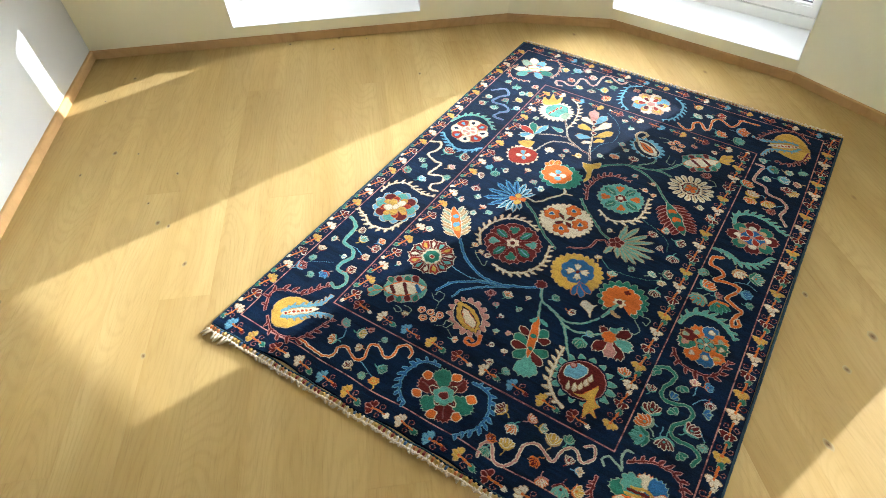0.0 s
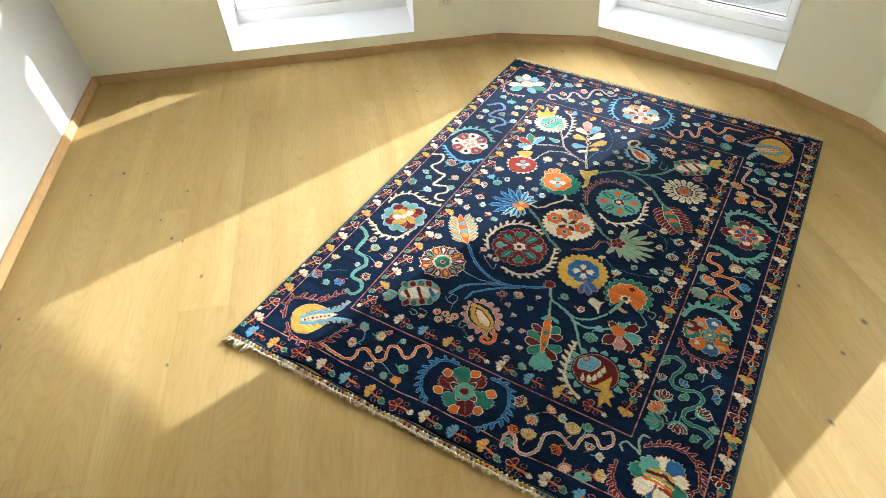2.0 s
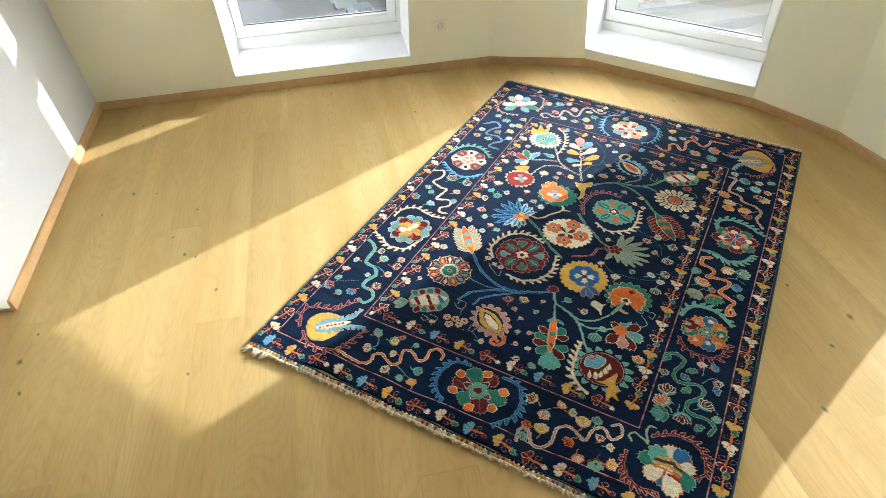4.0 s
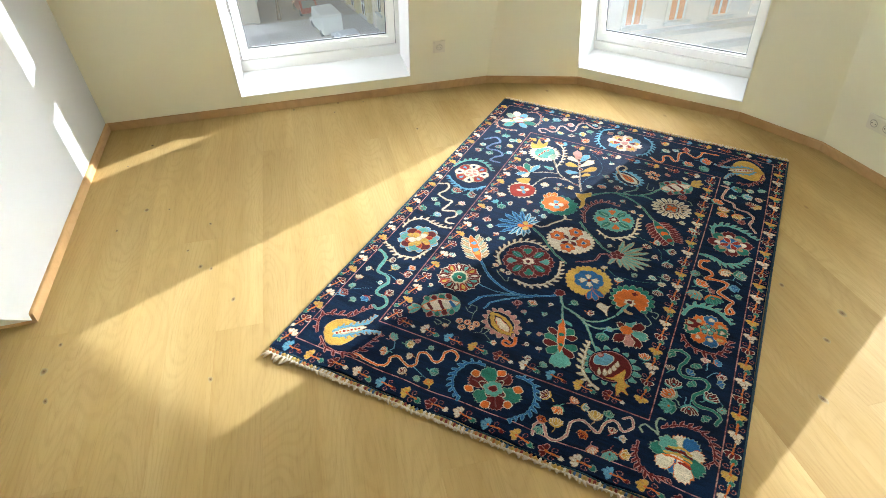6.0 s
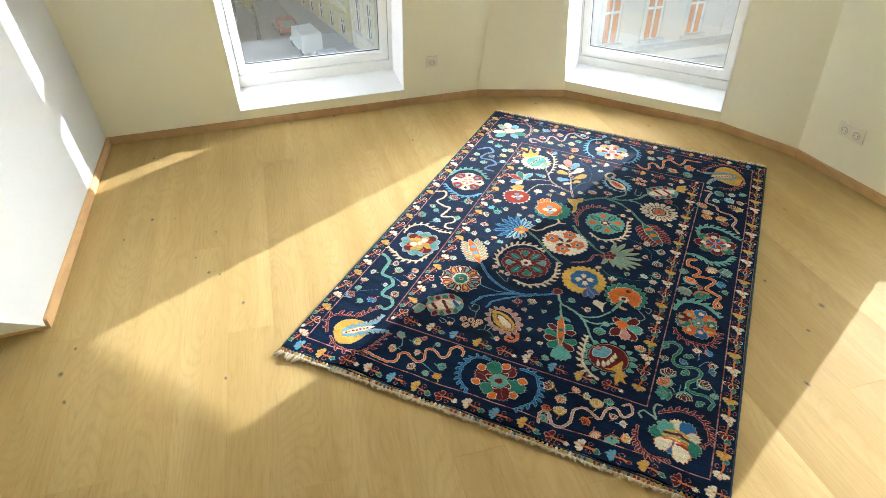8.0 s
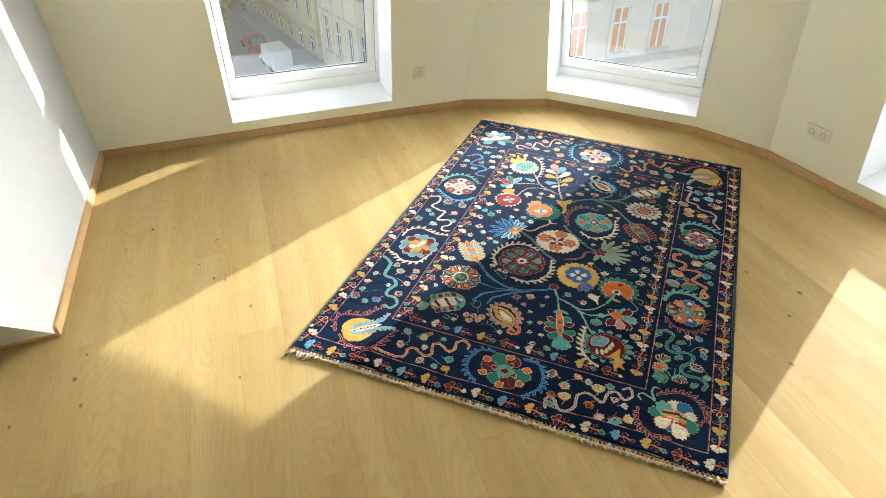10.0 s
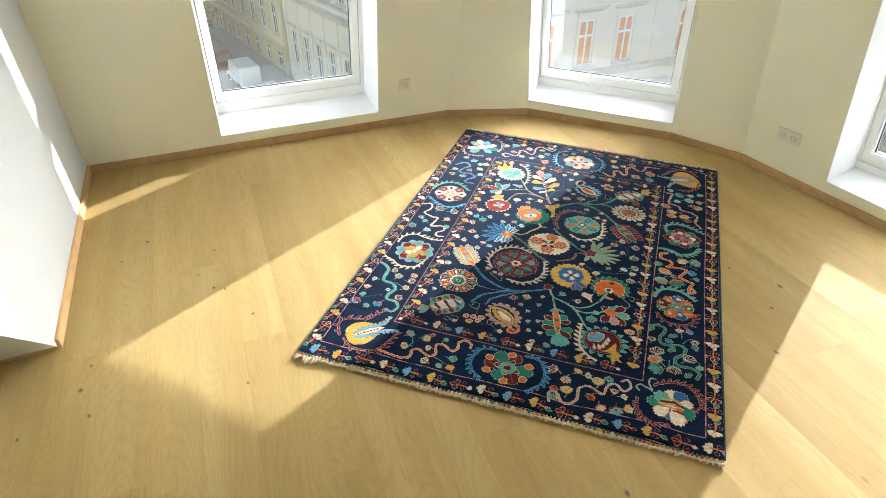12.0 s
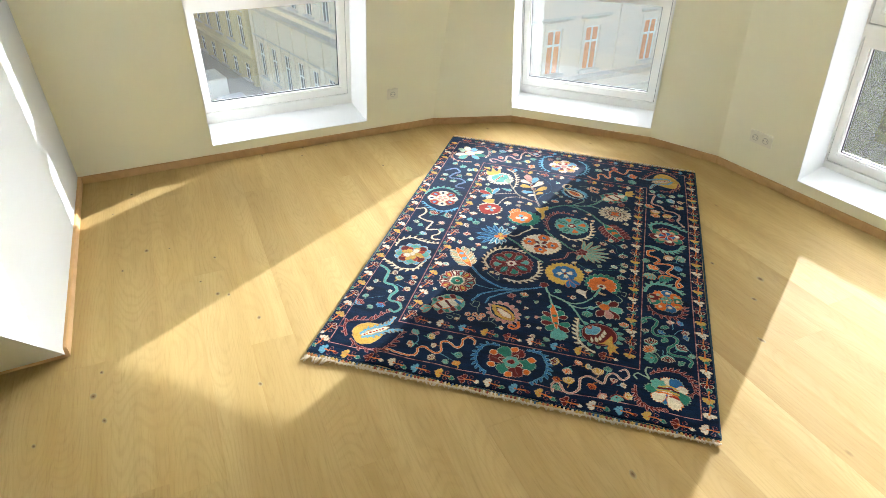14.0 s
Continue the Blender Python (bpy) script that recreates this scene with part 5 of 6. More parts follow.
# ---- the rug as a thing ----
NEAR_L, NEAR_R, FAR_L, FAR_R = (Vector(p) for p in ((0.052, -2.095), (1.268, -3.195), (1.640, -0.332), (2.803, -1.550)))


def on_rug(p, q):
    a, b = p / RUG_W, q / RUG_L
    return (NEAR_L * (1 - a) + NEAR_R * a) * (1 - b) + (FAR_L * (1 - a) + FAR_R * a) * b


rug = new("rug")
tagged(rug, "navy hand-knotted wool rug with flowers and fringes on the oak floor", "rug")
wool = Nodes("knotted wool pile", 0.92)
dye = wool.add("ShaderNodeVertexColor")
dye.layer_name = "dye"
fuzz = wool.noise(wool.coords((1, 1, 1)), 420, 3, 0.7)
abrash = wool.noise(wool.coords((1.2, 1.2, 1)), 3.0, 4)
tint = wool.mix(dye.outputs[0], wool.ramp(fuzz, (0.3, (0.72, 0.72, 0.72)), (0.7, (1.18, 1.18, 1.18))), 1.0, "MULTIPLY")
wool.colour(wool.mix(tint, wool.ramp(abrash, (0.3, (0.85, 0.85, 0.85)), (0.7, (1.15, 1.15, 1.15))), 1.0, "MULTIPLY"))
wool.b.inputs["Sheen Weight"].default_value, wool.b.inputs["Sheen Roughness"].default_value = 0.22, 0.30
wool.b.inputs["Sheen Tint"].default_value = (0.55, 0.75, 1.0, 1.0)
wool.b.inputs["Specular IOR Level"].default_value = 0.06
wool.bump(fuzz, 0.5, 0.0015)

A, B = np.meshgrid((np.arange(NX) + 0.5) / NX, (np.arange(NY) + 0.5) / NY)
corners = [np.array(v) for v in (NEAR_L, NEAR_R, FAR_L, FAR_R)]
xy = [(corners[0][c] * (1 - A) + corners[1][c] * A) * (1 - B) + (corners[2][c] * (1 - A) + corners[3][c] * A) * B for c in (0, 1)]
rnd = np.random.RandomState(4)
# slight waves in the side edges and ends, and in the height of the near end
side = 0.004 * np.sin(9 * B + 1) * (2 * A - 1) ** 3
xy[0] += side * 0.74
xy[1] -= side * 0.68
end = (0.006 * np.sin(21 * A) + 0.004 * np.sin(47 * A + 2)) * np.clip(1 - B / 0.12, 0, 1) ** 2
xy[0] -= end * 0.66
xy[1] -= end * 0.75
height = 0.0105 + rnd.normal(0, 0.00022, A.shape) - 0.0011 * (np.roll(pile, 1, 0) != pile) + 0.003 * np.sin(30 * A + 3) * np.clip(1 - B / 0.06, 0, 1)
height[[0, -1], :] = 0.0015
height[:, [0, -1]] = 0.0015
co = np.stack([xy[0], xy[1], height], -1).reshape(-1, 3)
idx = np.arange(NX * NY).reshape(NY, NX)
quads = np.stack([idx[:-1, :-1], idx[:-1, 1:], idx[1:, 1:], idx[1:, :-1]], -1).reshape(-1, 4)
me = bpy.data.meshes.new("woven_field")
me.vertices.add(len(co))
me.vertices.foreach_set("co", co.ravel())
me.loops.add(quads.size)
me.loops.foreach_set("vertex_index", quads.ravel())
me.polygons.add(len(quads))
me.polygons.foreach_set("loop_start", np.arange(0, quads.size, 4))
me.update(calc_edges=True)
dyes = 0.66 * WOOL[pile.ravel()] * (1 + rnd.normal(0, 0.17, (NX * NY, 1)))
rows_of_dye = 1 + 0.10 * np.repeat(np.sin(np.arange(NY) * 0.021) * np.sin(np.arange(NY) * 0.0083 + 1), NX)[:, None]
# streaks along the weft: abrash, with the pile's sheen painted into the dye
streak = (drift(5, 0.05, 1.0)[(np.arange(NY) * 7) % NY] * 0.15 + drift(6, 0.11, 1.0)[(np.arange(NY) * 3) % NY] * 0.12).reshape(-1, 1)
rows_of_dye = rows_of_dye + streak * (1 + 1.2 * (pile.reshape(-1, 1) == NAVY))
layer = me.color_attributes.new("dye", "FLOAT_COLOR", "POINT")
layer.data.foreach_set("color", np.concatenate([np.clip(dyes * rows_of_dye, 0, 1), np.ones((NX * NY, 1))], 1).ravel())
me.materials.append(wool.m)
new("woven_field", me).parent = rug

CORD = plain("blue overcast wool edge", (0.006, 0.040, 0.055), 0.95, vary=0.3, scale=300)
COTTON = plain("cream cotton fringe", (0.62, 0.52, 0.36), 0.95, vary=0.25, scale=60)


def tube(bm, points, radius, sides=6, squash=1.0):
    rings = []
    for k, p in enumerate(points):
        d = (points[min(k + 1, len(points) - 1)] - points[max(k - 1, 0)]).normalized()
        s = d.cross(Vector((0, 0, 1))).normalized()
        up = s.cross(d)
        rings.append([bm.verts.new(p + s * math.cos(2 * math.pi * i / sides) * radius[k] + up * math.sin(2 * math.pi * i / sides) * radius[k] * squash) for i in range(sides)])
    for a, b in zip(rings, rings[1:]):
        for i in range(sides):
            bm.faces.new((a[i], a[(i + 1) % sides], b[(i + 1) % sides], b[i]))
    bm.faces.new(rings[0][::-1]), bm.faces.new(rings[-1])
    return bm


for p in (-0.002, RUG_W + 0.002):
    pts = [on_rug(p, q) for q in np.linspace(0, RUG_L, 120)]
    part("side_cord", tube(bmesh.new(), [Vector((v.x, v.y, 0.0065 + 0.0006 * (k % 2))) for k, v in enumerate(pts)], [0.0042 + 0.0006 * (k % 2) for k in range(120)]), CORD, rug, "blue overcast side edge")

# woven ends with small coloured blocks, cream braid and tassels
BANDS = [plain("end wool %d" % k, c, 0.95, vary=0.2, scale=200) for k, c in enumerate(((0.66, 0.58, 0.43), (0.26, 0.05, 0.03), (0.52, 0.34, 0.08), (0.06, 0.13, 0.22), (0.50, 0.17, 0.05)))]
rng = random.Random(5)
for near in (True, False):
    q0, sgn = (0.0, -1) if near else (RUG_L, 1)
    for row, (qa, radius) in enumerate(((0.003, 0.0026), (0.0245, 0.0028))):
        pts = [on_rug(p, q0 + sgn * (qa + 0.0025 * math.sin(p * 40 + row))) for p in np.linspace(-0.004, RUG_W + 0.004, 260)]
        part("braid", tube(bmesh.new(), [Vector((v.x, v.y, 0.006 + 0.0022 * (k % 2))) for k, v in enumerate(pts)], [radius + 0.0010 * (k % 2) for k in range(260)], 5), CORD if row == 0 else COTTON, rug, "dark blue overcast edge" if row == 0 else "cream cotton braid")
    count = 104
    for k in range(count):
        p = (k + 0.5) * RUG_W / count
        a, b = on_rug(p, q0 + sgn * 0.005), on_rug(p + rng.uniform(-0.003, 0.003), q0 + sgn * 0.021)
        part("stitch", tube(bmesh.new(), [Vector((a.x, a.y, 0.006)), Vector(((a.x + b.x) / 2, (a.y + b.y) / 2, 0.0095)), Vector((b.x, b.y, 0.005))], [0.0036, 0.0050, 0.0036], 5, 0.7),
             BANDS[rng.choice((0, 0, 1, 2, 3, 4)) if near else rng.choice((0, 3, 1, 2))], rug)
    for k in range(112):
        p = (k + 0.5 + rng.uniform(-0.3, 0.3)) * RUG_W / 112
        out = rng.uniform(0.006, 0.015) + (0.020 if near and k < 7 else 0)
        sway = rng.uniform(-0.014, 0.014) - (0.012 if near and k < 14 else 0)
        pts = []
        for t in np.linspace(0, 1, 6):
            v = on_rug(p + sway * t * t, q0 + sgn * (0.022 + out * t))
            pts.append(Vector((v.x, v.y, 0.0055 * (1 - t) + 0.0022 + 0.006 * math.sin(math.pi * t) * rng.uniform(0.3, 1.0))))
        part("tassel", tube(bmesh.new(), pts, [0.0036, 0.0040, 0.0044, 0.0042, 0.0036, 0.0020], 6), COTTON, rug)

# ---- outside: the street far below, the block across it, trees ----
STREET = -18.5
PLASTER_FRONT = painted("cream facade plaster", (0.84, 0.72, 0.60), 0.9, grain=8, depth=0.01)
PLASTER_SIDE = painted("grey cream facade plaster", (0.84, 0.72, 0.56), 0.9, grain=8, depth=0.01)
PLASTER_FAR = painted("ochre facade plaster", (0.74, 0.62, 0.36), 0.9, grain=8, depth=0.01)
STONE = painted("grey stone ledge", (0.66, 0.60, 0.52), 0.85, grain=12, depth=0.01)
SHUTTER = plain("orange blind", (0.85, 0.33, 0.11), 0.7, scale=2)
DARKPANE = plain("dark window glass", (0.22, 0.21, 0.19), 0.1)
TIN = plain("roof tin", (0.35, 0.37, 0.38), 0.5)
ASPHALT = painted("asphalt", (0.38, 0.34, 0.29), 0.9, grain=30, depth=0.01, vary=0.15)
PAVING = painted("pavement slabs", (0.42, 0.39, 0.35), 0.9, grain=20, depth=0.01, vary=0.1)
ground = part("ground", box(bmesh.new(), -900, 900, -900, 900, STREET - 1, STREET), ASPHALT)
tagged(ground, "grey asphalt street far below the windows", "ground", kind="structure")


def building(name, origin, yaw, length, depth, base, top, plaster, columns, rows, shade, label, style):
    """A block whose street front runs along its own x axis at y = 0 and faces -y. rows: sill and head heights of its window rows."""
    thing = new(name)
    m = pose(*origin, 0, 0, yaw)
    thing.matrix_world = m
    bm = bmesh.new()
    box(bm, 0, length, 0.12, depth, base, top)
    part("wall", bm, plaster, thing)
    # piers and bands stand proud of the wall and leave the openings between them
    zs = [base] + [z for r in rows for z in r] + [top]
    bm = bmesh.new()
    for k in range(0, len(zs), 2):
        box(bm, 0, length, 0, 0.12, zs[k], zs[k + 1])
    part("wall_band", bm, plaster, thing)
    wide = style["wide"]
    xs = [0] + [v for c in columns for v in (c - wide / 2, c + wide / 2)] + [length]
    for z0, z1 in rows:
        bm = bmesh.new()
        for k in range(0, len(xs), 2):
            box(bm, xs[k], xs[k + 1], 0.002, 0.12, z0, z1)
        part("pier", bm, plaster, thing)
        for c in columns:
            w = new("window")
            w.parent = thing
            w.matrix_local = pose(c, 0.06, z0)
            h = z1 - z0
            bm = bmesh.new()
            for x in (-wide / 2, -0.05, wide / 2 - 0.08):
                box(bm, x, x + (0.10 if x == -0.05 else 0.08), -0.01, 0.03, 0, h)
            box(bm, -wide / 2, wide / 2, -0.012, 0.028, h * 0.62, h * 0.62 + 0.12)
            box(bm, -wide / 2, wide / 2, -0.008, 0.026, h - 0.09, h)
            part("window_frame", bm, LACQUER, w)
            bm = bmesh.new()
            box(bm, -wide / 2, wide / 2, 0.032, 0.05, 0, h)
            part("pane", bm, shade, w)
            if style["hood"]:
                bm = bmesh.new()
                prism(bm, [(-wide * 0.95, -0.06, h + 0.55), (wide * 0.95, -0.06, h + 0.55), (wide * 0.85, -0.06, h + 0.40), (-wide * 0.85, -0.06, h + 0.40)],
                      [(-wide * 1.1, -0.34, h + 0.72), (wide * 1.1, -0.34, h + 0.72), (wide * 1.1, -0.34, h + 0.58), (-wide * 1.1, -0.34, h + 0.58)])
                part("hood", bm, STONE, w)
                bm = bmesh.new()
                for x in (-wide / 2 - 0.22, wide / 2 + 0.02):
                    box(bm, x, x + 0.20, -0.12, -0.06, -0.1, h + 0.35)
                box(bm, -wide / 2 - 0.02, wide / 2 + 0.02, -0.12, -0.06, h + 0.02, h + 0.35)
                part("surround", bm, plaster, w)
            bm = bmesh.new()
            box(bm, -wide * 0.75, wide * 0.75, -0.24, -0.06, -0.22, -0.02)
            part("sill", bm, STONE, w)
    for z, out, high in style["ledges"]:
        bm = bmesh.new()
        prism(bm, [(0, 0.05, z), (length, 0.05, z), (length, 0.05, z + high), (0, 0.05, z + high)], [(0, -out * 0.55, z + high * 0.2), (length, -out * 0.55, z + high * 0.2), (length, -out, z + high), (0, -out, z + high)])
        part("ledge", bm, STONE if style["stone"] else plaster, thing)
    for c in style["strips"]:
        part("pilaster", box(bmesh.new(), c - 0.3, c + 0.3, -0.10, 0.01, style["strip_z"][0], style["strip_z"][1]), plaster, thing)
    bm = bmesh.new()
    prism(bm, [(-0.4, -0.6, top), (length + 0.4, -0.6, top), (length + 0.4, depth, top), (-0.4, depth, top)], [(1, 3, top + 2.5), (length - 1, 3, top + 2.5), (length - 1, depth - 2, top + 2.5), (1, depth - 2, top + 2.5)])
    part("roof", bm, TIN, thing)
    return tagged(thing, label, "building")


building("corner_building", (12.9, 24.0, 0), 0, 33.5, 9, STREET, 3.0, PLASTER_FRONT, [2.4, 5.0, 7.5, 10.1, 14.4, 16.9, 19.4, 23.7, 26.2, 28.8],
         [(-13.6, -11.4), (-8.95, -6.55), (-4.6, -2.2), (-0.6, 1.6)], SHUTTER, "cream plastered corner house with orange blinds and stone hoods",
         dict(wide=0.98, hood=True, ledges=((-9.75, 0.55, 0.45), (-10.9, 0.35, 0.5), (-1.6, 0.3, 0.3)), stone=True, strips=(0.6, 12.2, 21.5, 31.1), strip_z=(-9.2, 3.0)))
yaw = 101.0
building("side_street_house", (20.0 - 0.19 * 57 + 0.3, 57.0, 0), yaw - 180, 33, 9, STREET, 2.0, PLASTER_SIDE, list(np.arange(2.0, 32, 2.75)), [(-16.6, -13.4), (-9.0, -6.2), (-4.8, -2.4)], DARKPANE,
         "pale grey plastered house along the side street", dict(wide=1.1, hood=True, ledges=((-10.6, 0.7, 0.55), (-9.65, 0.4, 0.3), (-5.4, 0.5, 0.4)), stone=True,
                                                                 strips=tuple(np.arange(0.65, 33, 2.75)), strip_z=(STREET, -10.6)))
building("ochre_house", (20.0 - 0.19 * 110, 110.0, 0), yaw - 180, 53.4, 9, STREET, 2.0, PLASTER_FAR, list(np.arange(2.0, 52, 3.3)), [(-18.0, -16.4), (-14.6, -11.8), (-10.0, -7.2), (-5.4, -2.6)], DARKPANE,
         "ochre plastered house with dark windows down the street", dict(wide=1.3, hood=True, ledges=((-15.9, 0.5, 0.4), (-10.9, 0.4, 0.35), (-6.3, 0.4, 0.3)), stone=False, strips=(0.4, 53.0), strip_z=(STREET, 2.0)))
building("opposite_house", (-1.5, 62.0, 0), 101.0, 40, 12, STREET, 2.0, PLASTER_FRONT, list(np.arange(2.5, 38, 3.2)), [(-15.5, -13.0), (-10.6, -8.0), (-6.0, -3.4)], DARKPANE,
         "pale house on the other side of the side street", dict(wide=1.2, hood=False, ledges=((-11.6, 0.4, 0.4), (-16.5, 0.3, 0.3)), stone=True, strips=(0.4, 39.0), strip_z=(STREET, 2.0)))
for name, ring in (("pavement", [(8.6, 40), (11.9, 40), (4.0, 100), (0.4, 100)]), ("pavement", [(-3.0, 40), (-0.7, 56), (-2.0, 62), (-12, 112), (-16, 112), (-9, 40)])):
    tagged(part(name, prism(bmesh.new(), [(x, y, STREET - 0.2) for x, y in ring], [(x, y, STREET + 0.14) for x, y in ring]), PAVING), "raised grey pavement along the side street", "pavement", kind="structure")


def vehicle(name, x, y, yaw, length, width, high, paint, label, van):
    thing = new(name)
    thing.matrix_world = pose(x, y, STREET, 0, 0, yaw)
    L, W, H = length / 2, width / 2, high
    side = [(-L, 0.35), (L, 0.35), (L, 0.75), (L * 0.62, 0.95), (L * 0.40, H), (-L * 0.98, H), (-L, 0.8)] if van else [(-L, 0.35), (L, 0.35), (L, 0.72), (L * 0.45, 0.85), (L * 0.12, H), (-L * 0.62, H), (-L * 0.95, 0.85)]
    bm = bmesh.new()
    prism(bm, [(a, -W, b) for a, b in side], [(a, W, b) for a, b in side])
    part("body", soften(bm, 0.10, 2), paint, thing)
    a, b = (L * 0.60, L * 0.42) if van else (L * 0.42, L * 0.14)
    part("windscreen", prism(bmesh.new(), [(a, -W * 0.85, 1.0 if van else 0.92), (a, W * 0.85, 1.0 if van else 0.92), (a - 0.08, W * 0.85, 0.95), (a - 0.08, -W * 0.85, 0.95)],
                             [(b + 0.05, -W * 0.75, H - 0.1), (b + 0.05, W * 0.75, H - 0.1), (b - 0.05, W * 0.75, H - 0.12), (b - 0.05, -W * 0.75, H - 0.12)]), DARKPANE, thing)
    if not van:
        part("rear_window", prism(bmesh.new(), [(-L * 0.93, -W * 0.8, 0.9), (-L * 0.93, W * 0.8, 0.9), (-L * 0.85, W * 0.8, 0.9), (-L * 0.85, -W * 0.8, 0.9)],
                                  [(-L * 0.68, -W * 0.7, H - 0.02), (-L * 0.68, W * 0.7, H - 0.02), (-L * 0.6, W * 0.7, H - 0.02), (-L * 0.6, -W * 0.7, H - 0.02)]), DARKPANE, thing)
    for s in (-1, 1):
        for wx in (-L * 0.62, L * 0.62):
            bm = bmesh.new()
            bmesh.ops.create_cone(bm, cap_ends=True, segments=18, radius1=0.34, radius2=0.34, depth=0.24, matrix=pose(wx, s * (W - 0.1), 0.34, 90))
            part("wheel", bm, SEAL, thing)
    return tagged(thing, label, "van" if van else "car", "vehicles parked in the side street")


vehicle("parked_van", 4.85, 57.6, 100, 5.0, 2.0, 2.2, plain("white van paint", (0.86, 0.82, 0.76), 0.35), "white delivery van parked in the side street", True)
vehicle("parked_car", 3.4, 64.4, 100, 4.3, 1.8, 1.5, plain("red car paint", (0.30, 0.035, 0.02), 0.3), "red car parked behind the white van", False)
vehicle("parked_car", 6.2, 52.6, 100, 4.3, 1.8, 1.45, plain("silver car paint", (0.5, 0.52, 0.55), 0.35), "silver car parked in front of the white van", False)


def tree(x, y, high, spread, hue, seed, label):
    r = random.Random(seed)
    thing = new("street_tree")
    thing.matrix_world = pose(x, y, STREET)
    bark = plain("bark", (0.09, 0.07, 0.05), 0.9)
    bm = bmesh.new()
    tube(bm, [Vector((0.05 * math.sin(k), 0.05 * k, high * 0.6 * k / 5)) for k in range(6)], [0.20 - 0.025 * k for k in range(6)], 8)
    part("trunk", bm, bark, thing)
    tips = []
    for k in range(9):
        t, z = r.uniform(0, 6.28), high * r.uniform(0.35, 0.6)
        tip = Vector((math.cos(t) * spread * r.uniform(0.4, 0.8), math.sin(t) * spread * r.uniform(0.4, 0.8), z + high * r.uniform(0.15, 0.4)))
        tips.append(tip)
        part("limb", tube(bmesh.new(), [Vector((0, 0.15, z)), tip * 0.5 + Vector((0, 0, z * 0.5)), tip], [0.09, 0.06, 0.03], 6), bark, thing)
    verts, polys = [], []
    for k in range(5200 if spread < 3 else 13000):
        c = r.choice(tips) + Vector((r.gauss(0, 1), r.gauss(0, 1), r.gauss(0, 0.8))) * spread * 0.28
        a, b = Vector((r.gauss(0, 1), r.gauss(0, 1), r.gauss(0, 1))).normalized(), Vector((r.gauss(0, 1), r.gauss(0, 1), r.gauss(0, 0.6))).normalized()
        s = r.uniform(0.10, 0.22) * (1.0 if spread < 3 else 1.7)
        n = len(verts)
        verts += [c - a * s, c + b * s * 0.5, c + a * s, c - b * s * 0.5]
        polys.append((n, n + 1, n + 2, n + 3))
    me = bpy.data.meshes.new("crown")
    me.from_pydata(verts, [], polys)
    k = Nodes("autumn leaves", 0.7)
    geo = k.add("ShaderNodeNewGeometry").outputs["Random Per Island"]
    me.materials.append(k.colour(k.ramp(geo, (0.0, tuple(c * 0.5 for c in hue)), (0.6, hue), (1.0, tuple(min(1, c * 1.5) for c in hue)))).m)
    ob = new("crown", me)
    ob.parent = thing
    return tagged(thing, label, "tree", "trees in the streets below")


tree(0.5, 62.5, 8.0, 2.2, (0.30, 0.24, 0.03), 1, "young street tree with yellow autumn leaves")
tree(-1.6, 74.0, 8.0, 2.2, (0.28, 0.22, 0.03), 2, "young street tree with yellow autumn leaves")
for k, (x, y) in enumerate(((33, 13), (38, 17), (36, 21.5), (43, 15), (46, 21))):
    tree(x, y, 12.0 + k % 3, 4.2, ((0.10, 0.13, 0.03), (0.17, 0.15, 0.03), (0.07, 0.11, 0.03))[k % 3], 10 + k, "broad leafy tree below the windows turning from green to yellow")

# ---- floor: oak boards on a dark bed ----
BED = [(-2.7, -1.0), (-0.9, -1.0), (-0.9, 0.10)] + [(x + 0.05, y + 0.05) for x, y in FOOT[1:5]] + [(3.45, -5.4), (-2.7, -5.4)]
floor = part("floor", prism(bmesh.new(), [(x, y, -0.20) for x, y in BED], [(x, y, -0.016) for x, y in BED]), plain("floor bed", (0.16, 0.10, 0.05), 0.8))
tagged(floor, "pale oiled oak plank floor with small knots", "floor", kind="structure")
BOARD, LONG, TURN = 0.1815, 2.2, -92.3
meshes = {}


def board_mesh(length):
    key = round(length, 4)
    if key not in meshes:
        bm = bmesh.new()
        g, b = 0.00015, 0.0005
        x0, x1, y0, y1 = g, key - g, -BOARD / 2 + g, BOARD / 2 - g
        low = [(x0, y0, -0.015), (x1, y0, -0.015), (x1, y1, -0.015), (x0, y1, -0.015)]
        mid = [(x, y, -b) for x, y, _ in low]
        top = [(x0 + b, y0 + b, 0), (x1 - b, y0 + b, 0), (x1 - b, y1 - b, 0), (x0 + b, y1 - b, 0)]
        rings = [[bm.verts.new(p) for p in r] for r in (low, mid, top)]
        for r, s in zip(rings, rings[1:]):
            for i in range(4):
                bm.faces.new((r[i], r[(i + 1) % 4], s[(i + 1) % 4], s[i]))
        bm.faces.new(rings[2])
        me = bpy.data.meshes.new("floor_board")
        bm.to_mesh(me)
        bm.free()
        me.materials.append(OAK)
        meshes[key] = me
    return meshes[key]


along = Vector((math.cos(radians(TURN)), math.sin(radians(TURN)), 0))
across = Vector((-along.y, along.x, 0))
# the joints that can be made out: column and distance along the boards from the start line
JOINTS = {-2: 1.30, -1: 1.94, -4: 2.48, -5: 1.74, 0: 0.53, 3: 0.60, -3: 0.35, 1: 1.45, 2: 2.05}
def far_end(x):
    """How far up the room a board at x may reach: into the foot of the wall."""
    if x < -0.86:
        return -1.55
    for (xa, ya), (xb, yb) in zip(FOOT, FOOT[1:]):
        if xa <= x <= xb:
            return ya + (yb - ya) * (x - xa) / (xb - xa) + 0.06
    return None


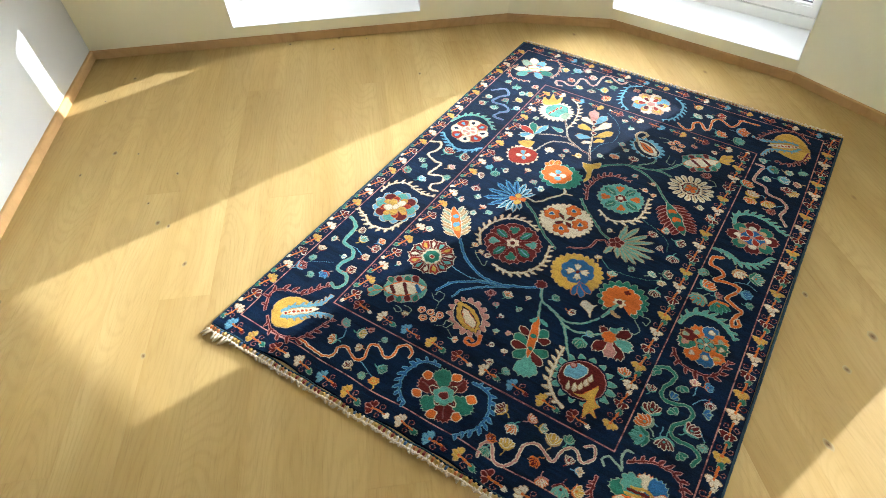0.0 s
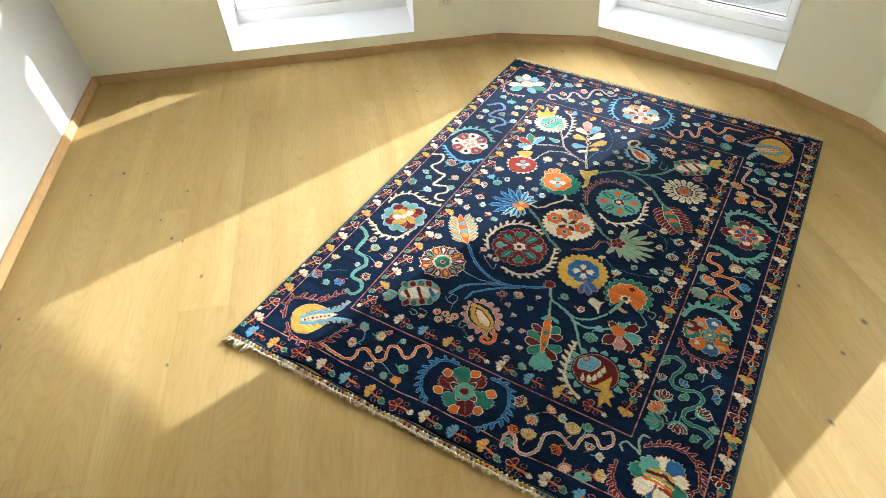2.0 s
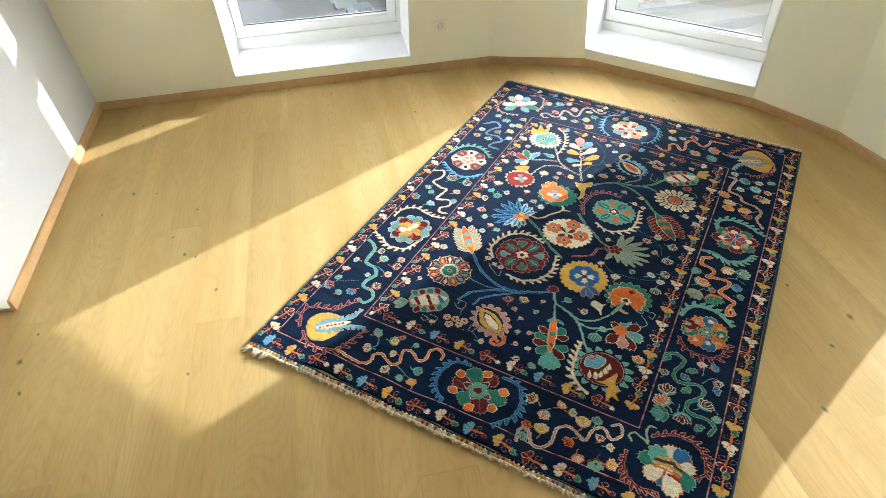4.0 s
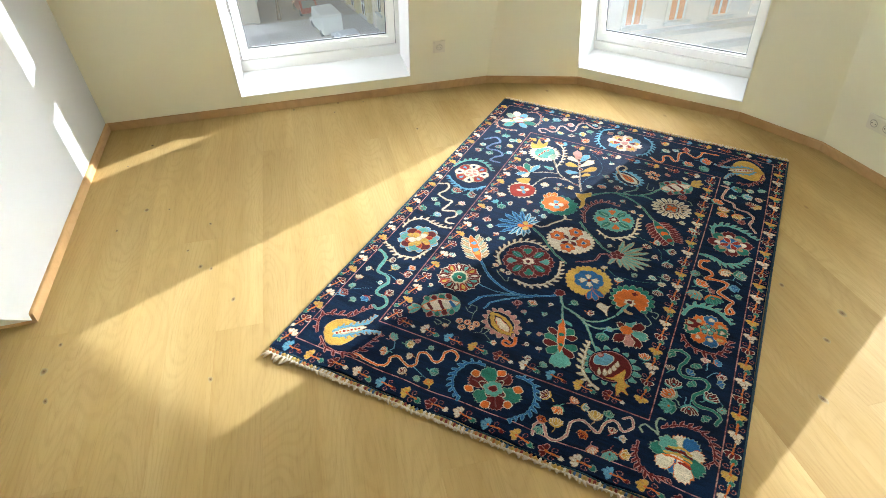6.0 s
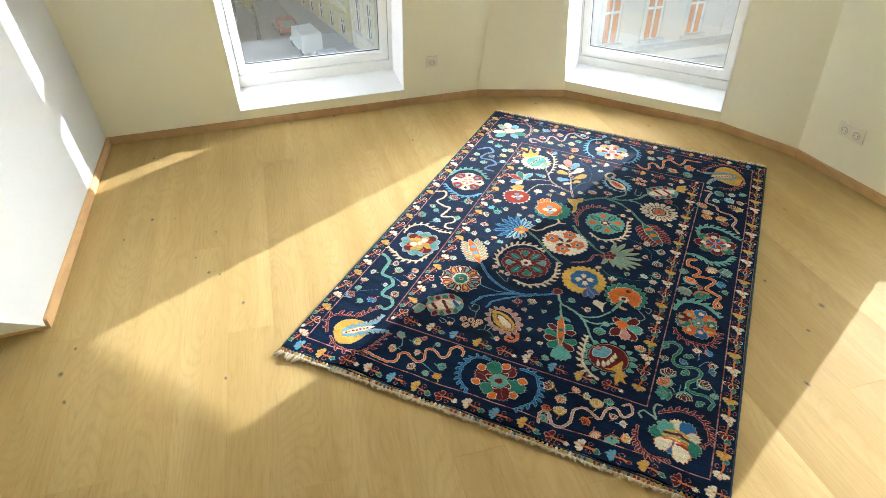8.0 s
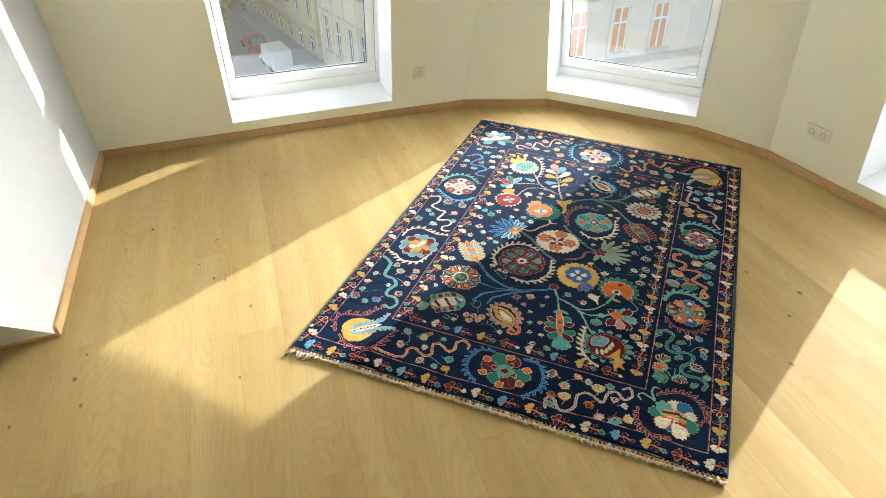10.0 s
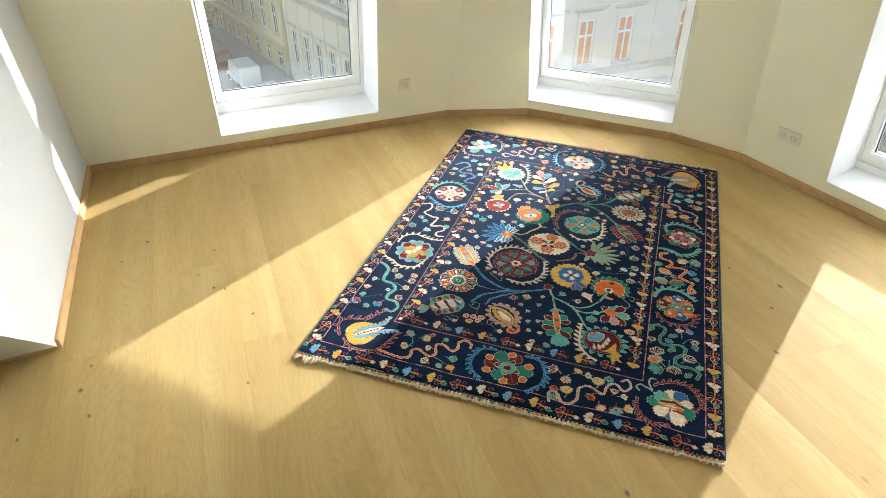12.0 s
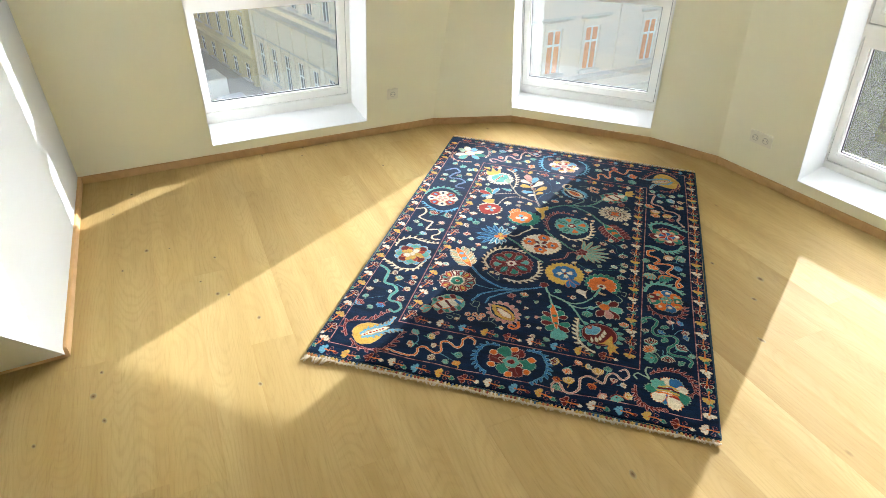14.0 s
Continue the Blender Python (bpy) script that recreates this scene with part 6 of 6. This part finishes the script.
rng = random.Random(8)
step = Vector((1, 0.04, 0)).normalized() * BOARD
for col in range(-15, 19):
    d = JOINTS.get(col, rng.uniform(0, LONG)) - 2 * LONG
    line = Vector((0.1135, -2.0, 0)) + step * col
    while d < 6.0:
        a, b = line + along * (d - 2.0), line + along * (d - 2.0 + LONG)
        d += LONG
        reach = [r for r in (far_end(line.x - 0.095), far_end(line.x), far_end(line.x + 0.095), far_end(line.x + 0.2)) if r is not None]
        limit = max(reach) if reach else None
        if limit is None or b.y > limit - 0.02 or a.y < -5.4:
            continue
        if a.y > limit:
            a = b + (a - b) * ((limit - b.y) / (a.y - b.y))
        if b.y < -5.4:
            b = a + (b - a) * ((-5.4 - a.y) / (b.y - a.y))
        ob = new("floor_board", board_mesh((b - a).length))
        ob.parent = floor
        ob.matrix_world = Matrix.Translation(a) @ Matrix.Rotation(radians(TURN), 4, "Z")

# dark knots and a dent in the boards
KNOTWOOD = Nodes("dark knot wood", 0.9)
KNOTWOOD.b.inputs["Specular IOR Level"].default_value = 0.1
middle = KNOTWOOD.add("ShaderNodeVectorMath")
middle.operation = "DISTANCE"
KNOTWOOD.link(KNOTWOOD.add("ShaderNodeTexCoord").outputs["Generated"], middle.inputs[0])
middle.inputs[1].default_value = (0.5, 0.5, 1.0)
blur = KNOTWOOD.math("ADD", middle.outputs["Value"], KNOTWOOD.math("MULTIPLY", KNOTWOOD.noise(KNOTWOOD.coords(), 240, 3), 0.30))
KNOTWOOD = KNOTWOOD.colour(KNOTWOOD.ramp(blur, (0.14, (0.10, 0.06, 0.03)), (0.32, (0.22, 0.145, 0.068)), (0.55, (0.365, 0.285, 0.138)))).m
rng = random.Random(21)
for x, y, size in ((-0.171, -2.187, 0.010), (-0.088, -1.774, 0.010), (1.855, -2.882, 0.013), (1.000, -0.538, 0.009), (2.226, -2.561, 0.015), (-0.508, -0.966, 0.012), (0.549, -0.154, 0.008), (-0.228, -1.509, 0.011),
                   (-0.182, -1.541, 0.009), (0.299, -0.036, 0.009), (-0.769, -1.971, 0.014), (-0.732, -2.122, 0.010), (-0.193, -1.185, 0.008), (-0.63, -1.109, 0.008), (0.749, -0.060, 0.007), (2.116, -2.355, 0.010),
                   (2.065, -2.664, 0.012), (-0.545, -0.258, 0.010), (0.889, -3.167, 0.013), (-0.289, -1.374, 0.007), (-0.737, -1.844, 0.008), (-0.961, -2.139, 0.008), (-0.656, -0.471, 0.007), (-0.397, -0.992, 0.006)):
    bm = bmesh.new()
    ring = [bm.verts.new((math.cos(t) * size * 1.5 * rng.uniform(0.8, 1.2), math.sin(t) * size * 0.95 * rng.uniform(0.8, 1.2), 0.0003)) for t in np.linspace(0, 2 * math.pi, 11)[:-1]]
    low = [bm.verts.new((v.co.x * 1.1, v.co.y * 1.1, -0.004)) for v in ring]
    bm.faces.new(ring)
    for i in range(10):
        bm.faces.new((low[i], low[(i + 1) % 10], ring[(i + 1) % 10], ring[i]))
    ob = part("wood_knot", bm, KNOTWOOD, floor)
    ob.matrix_world = pose(x, y, 0, 0, 0, TURN + rng.uniform(-20, 20))
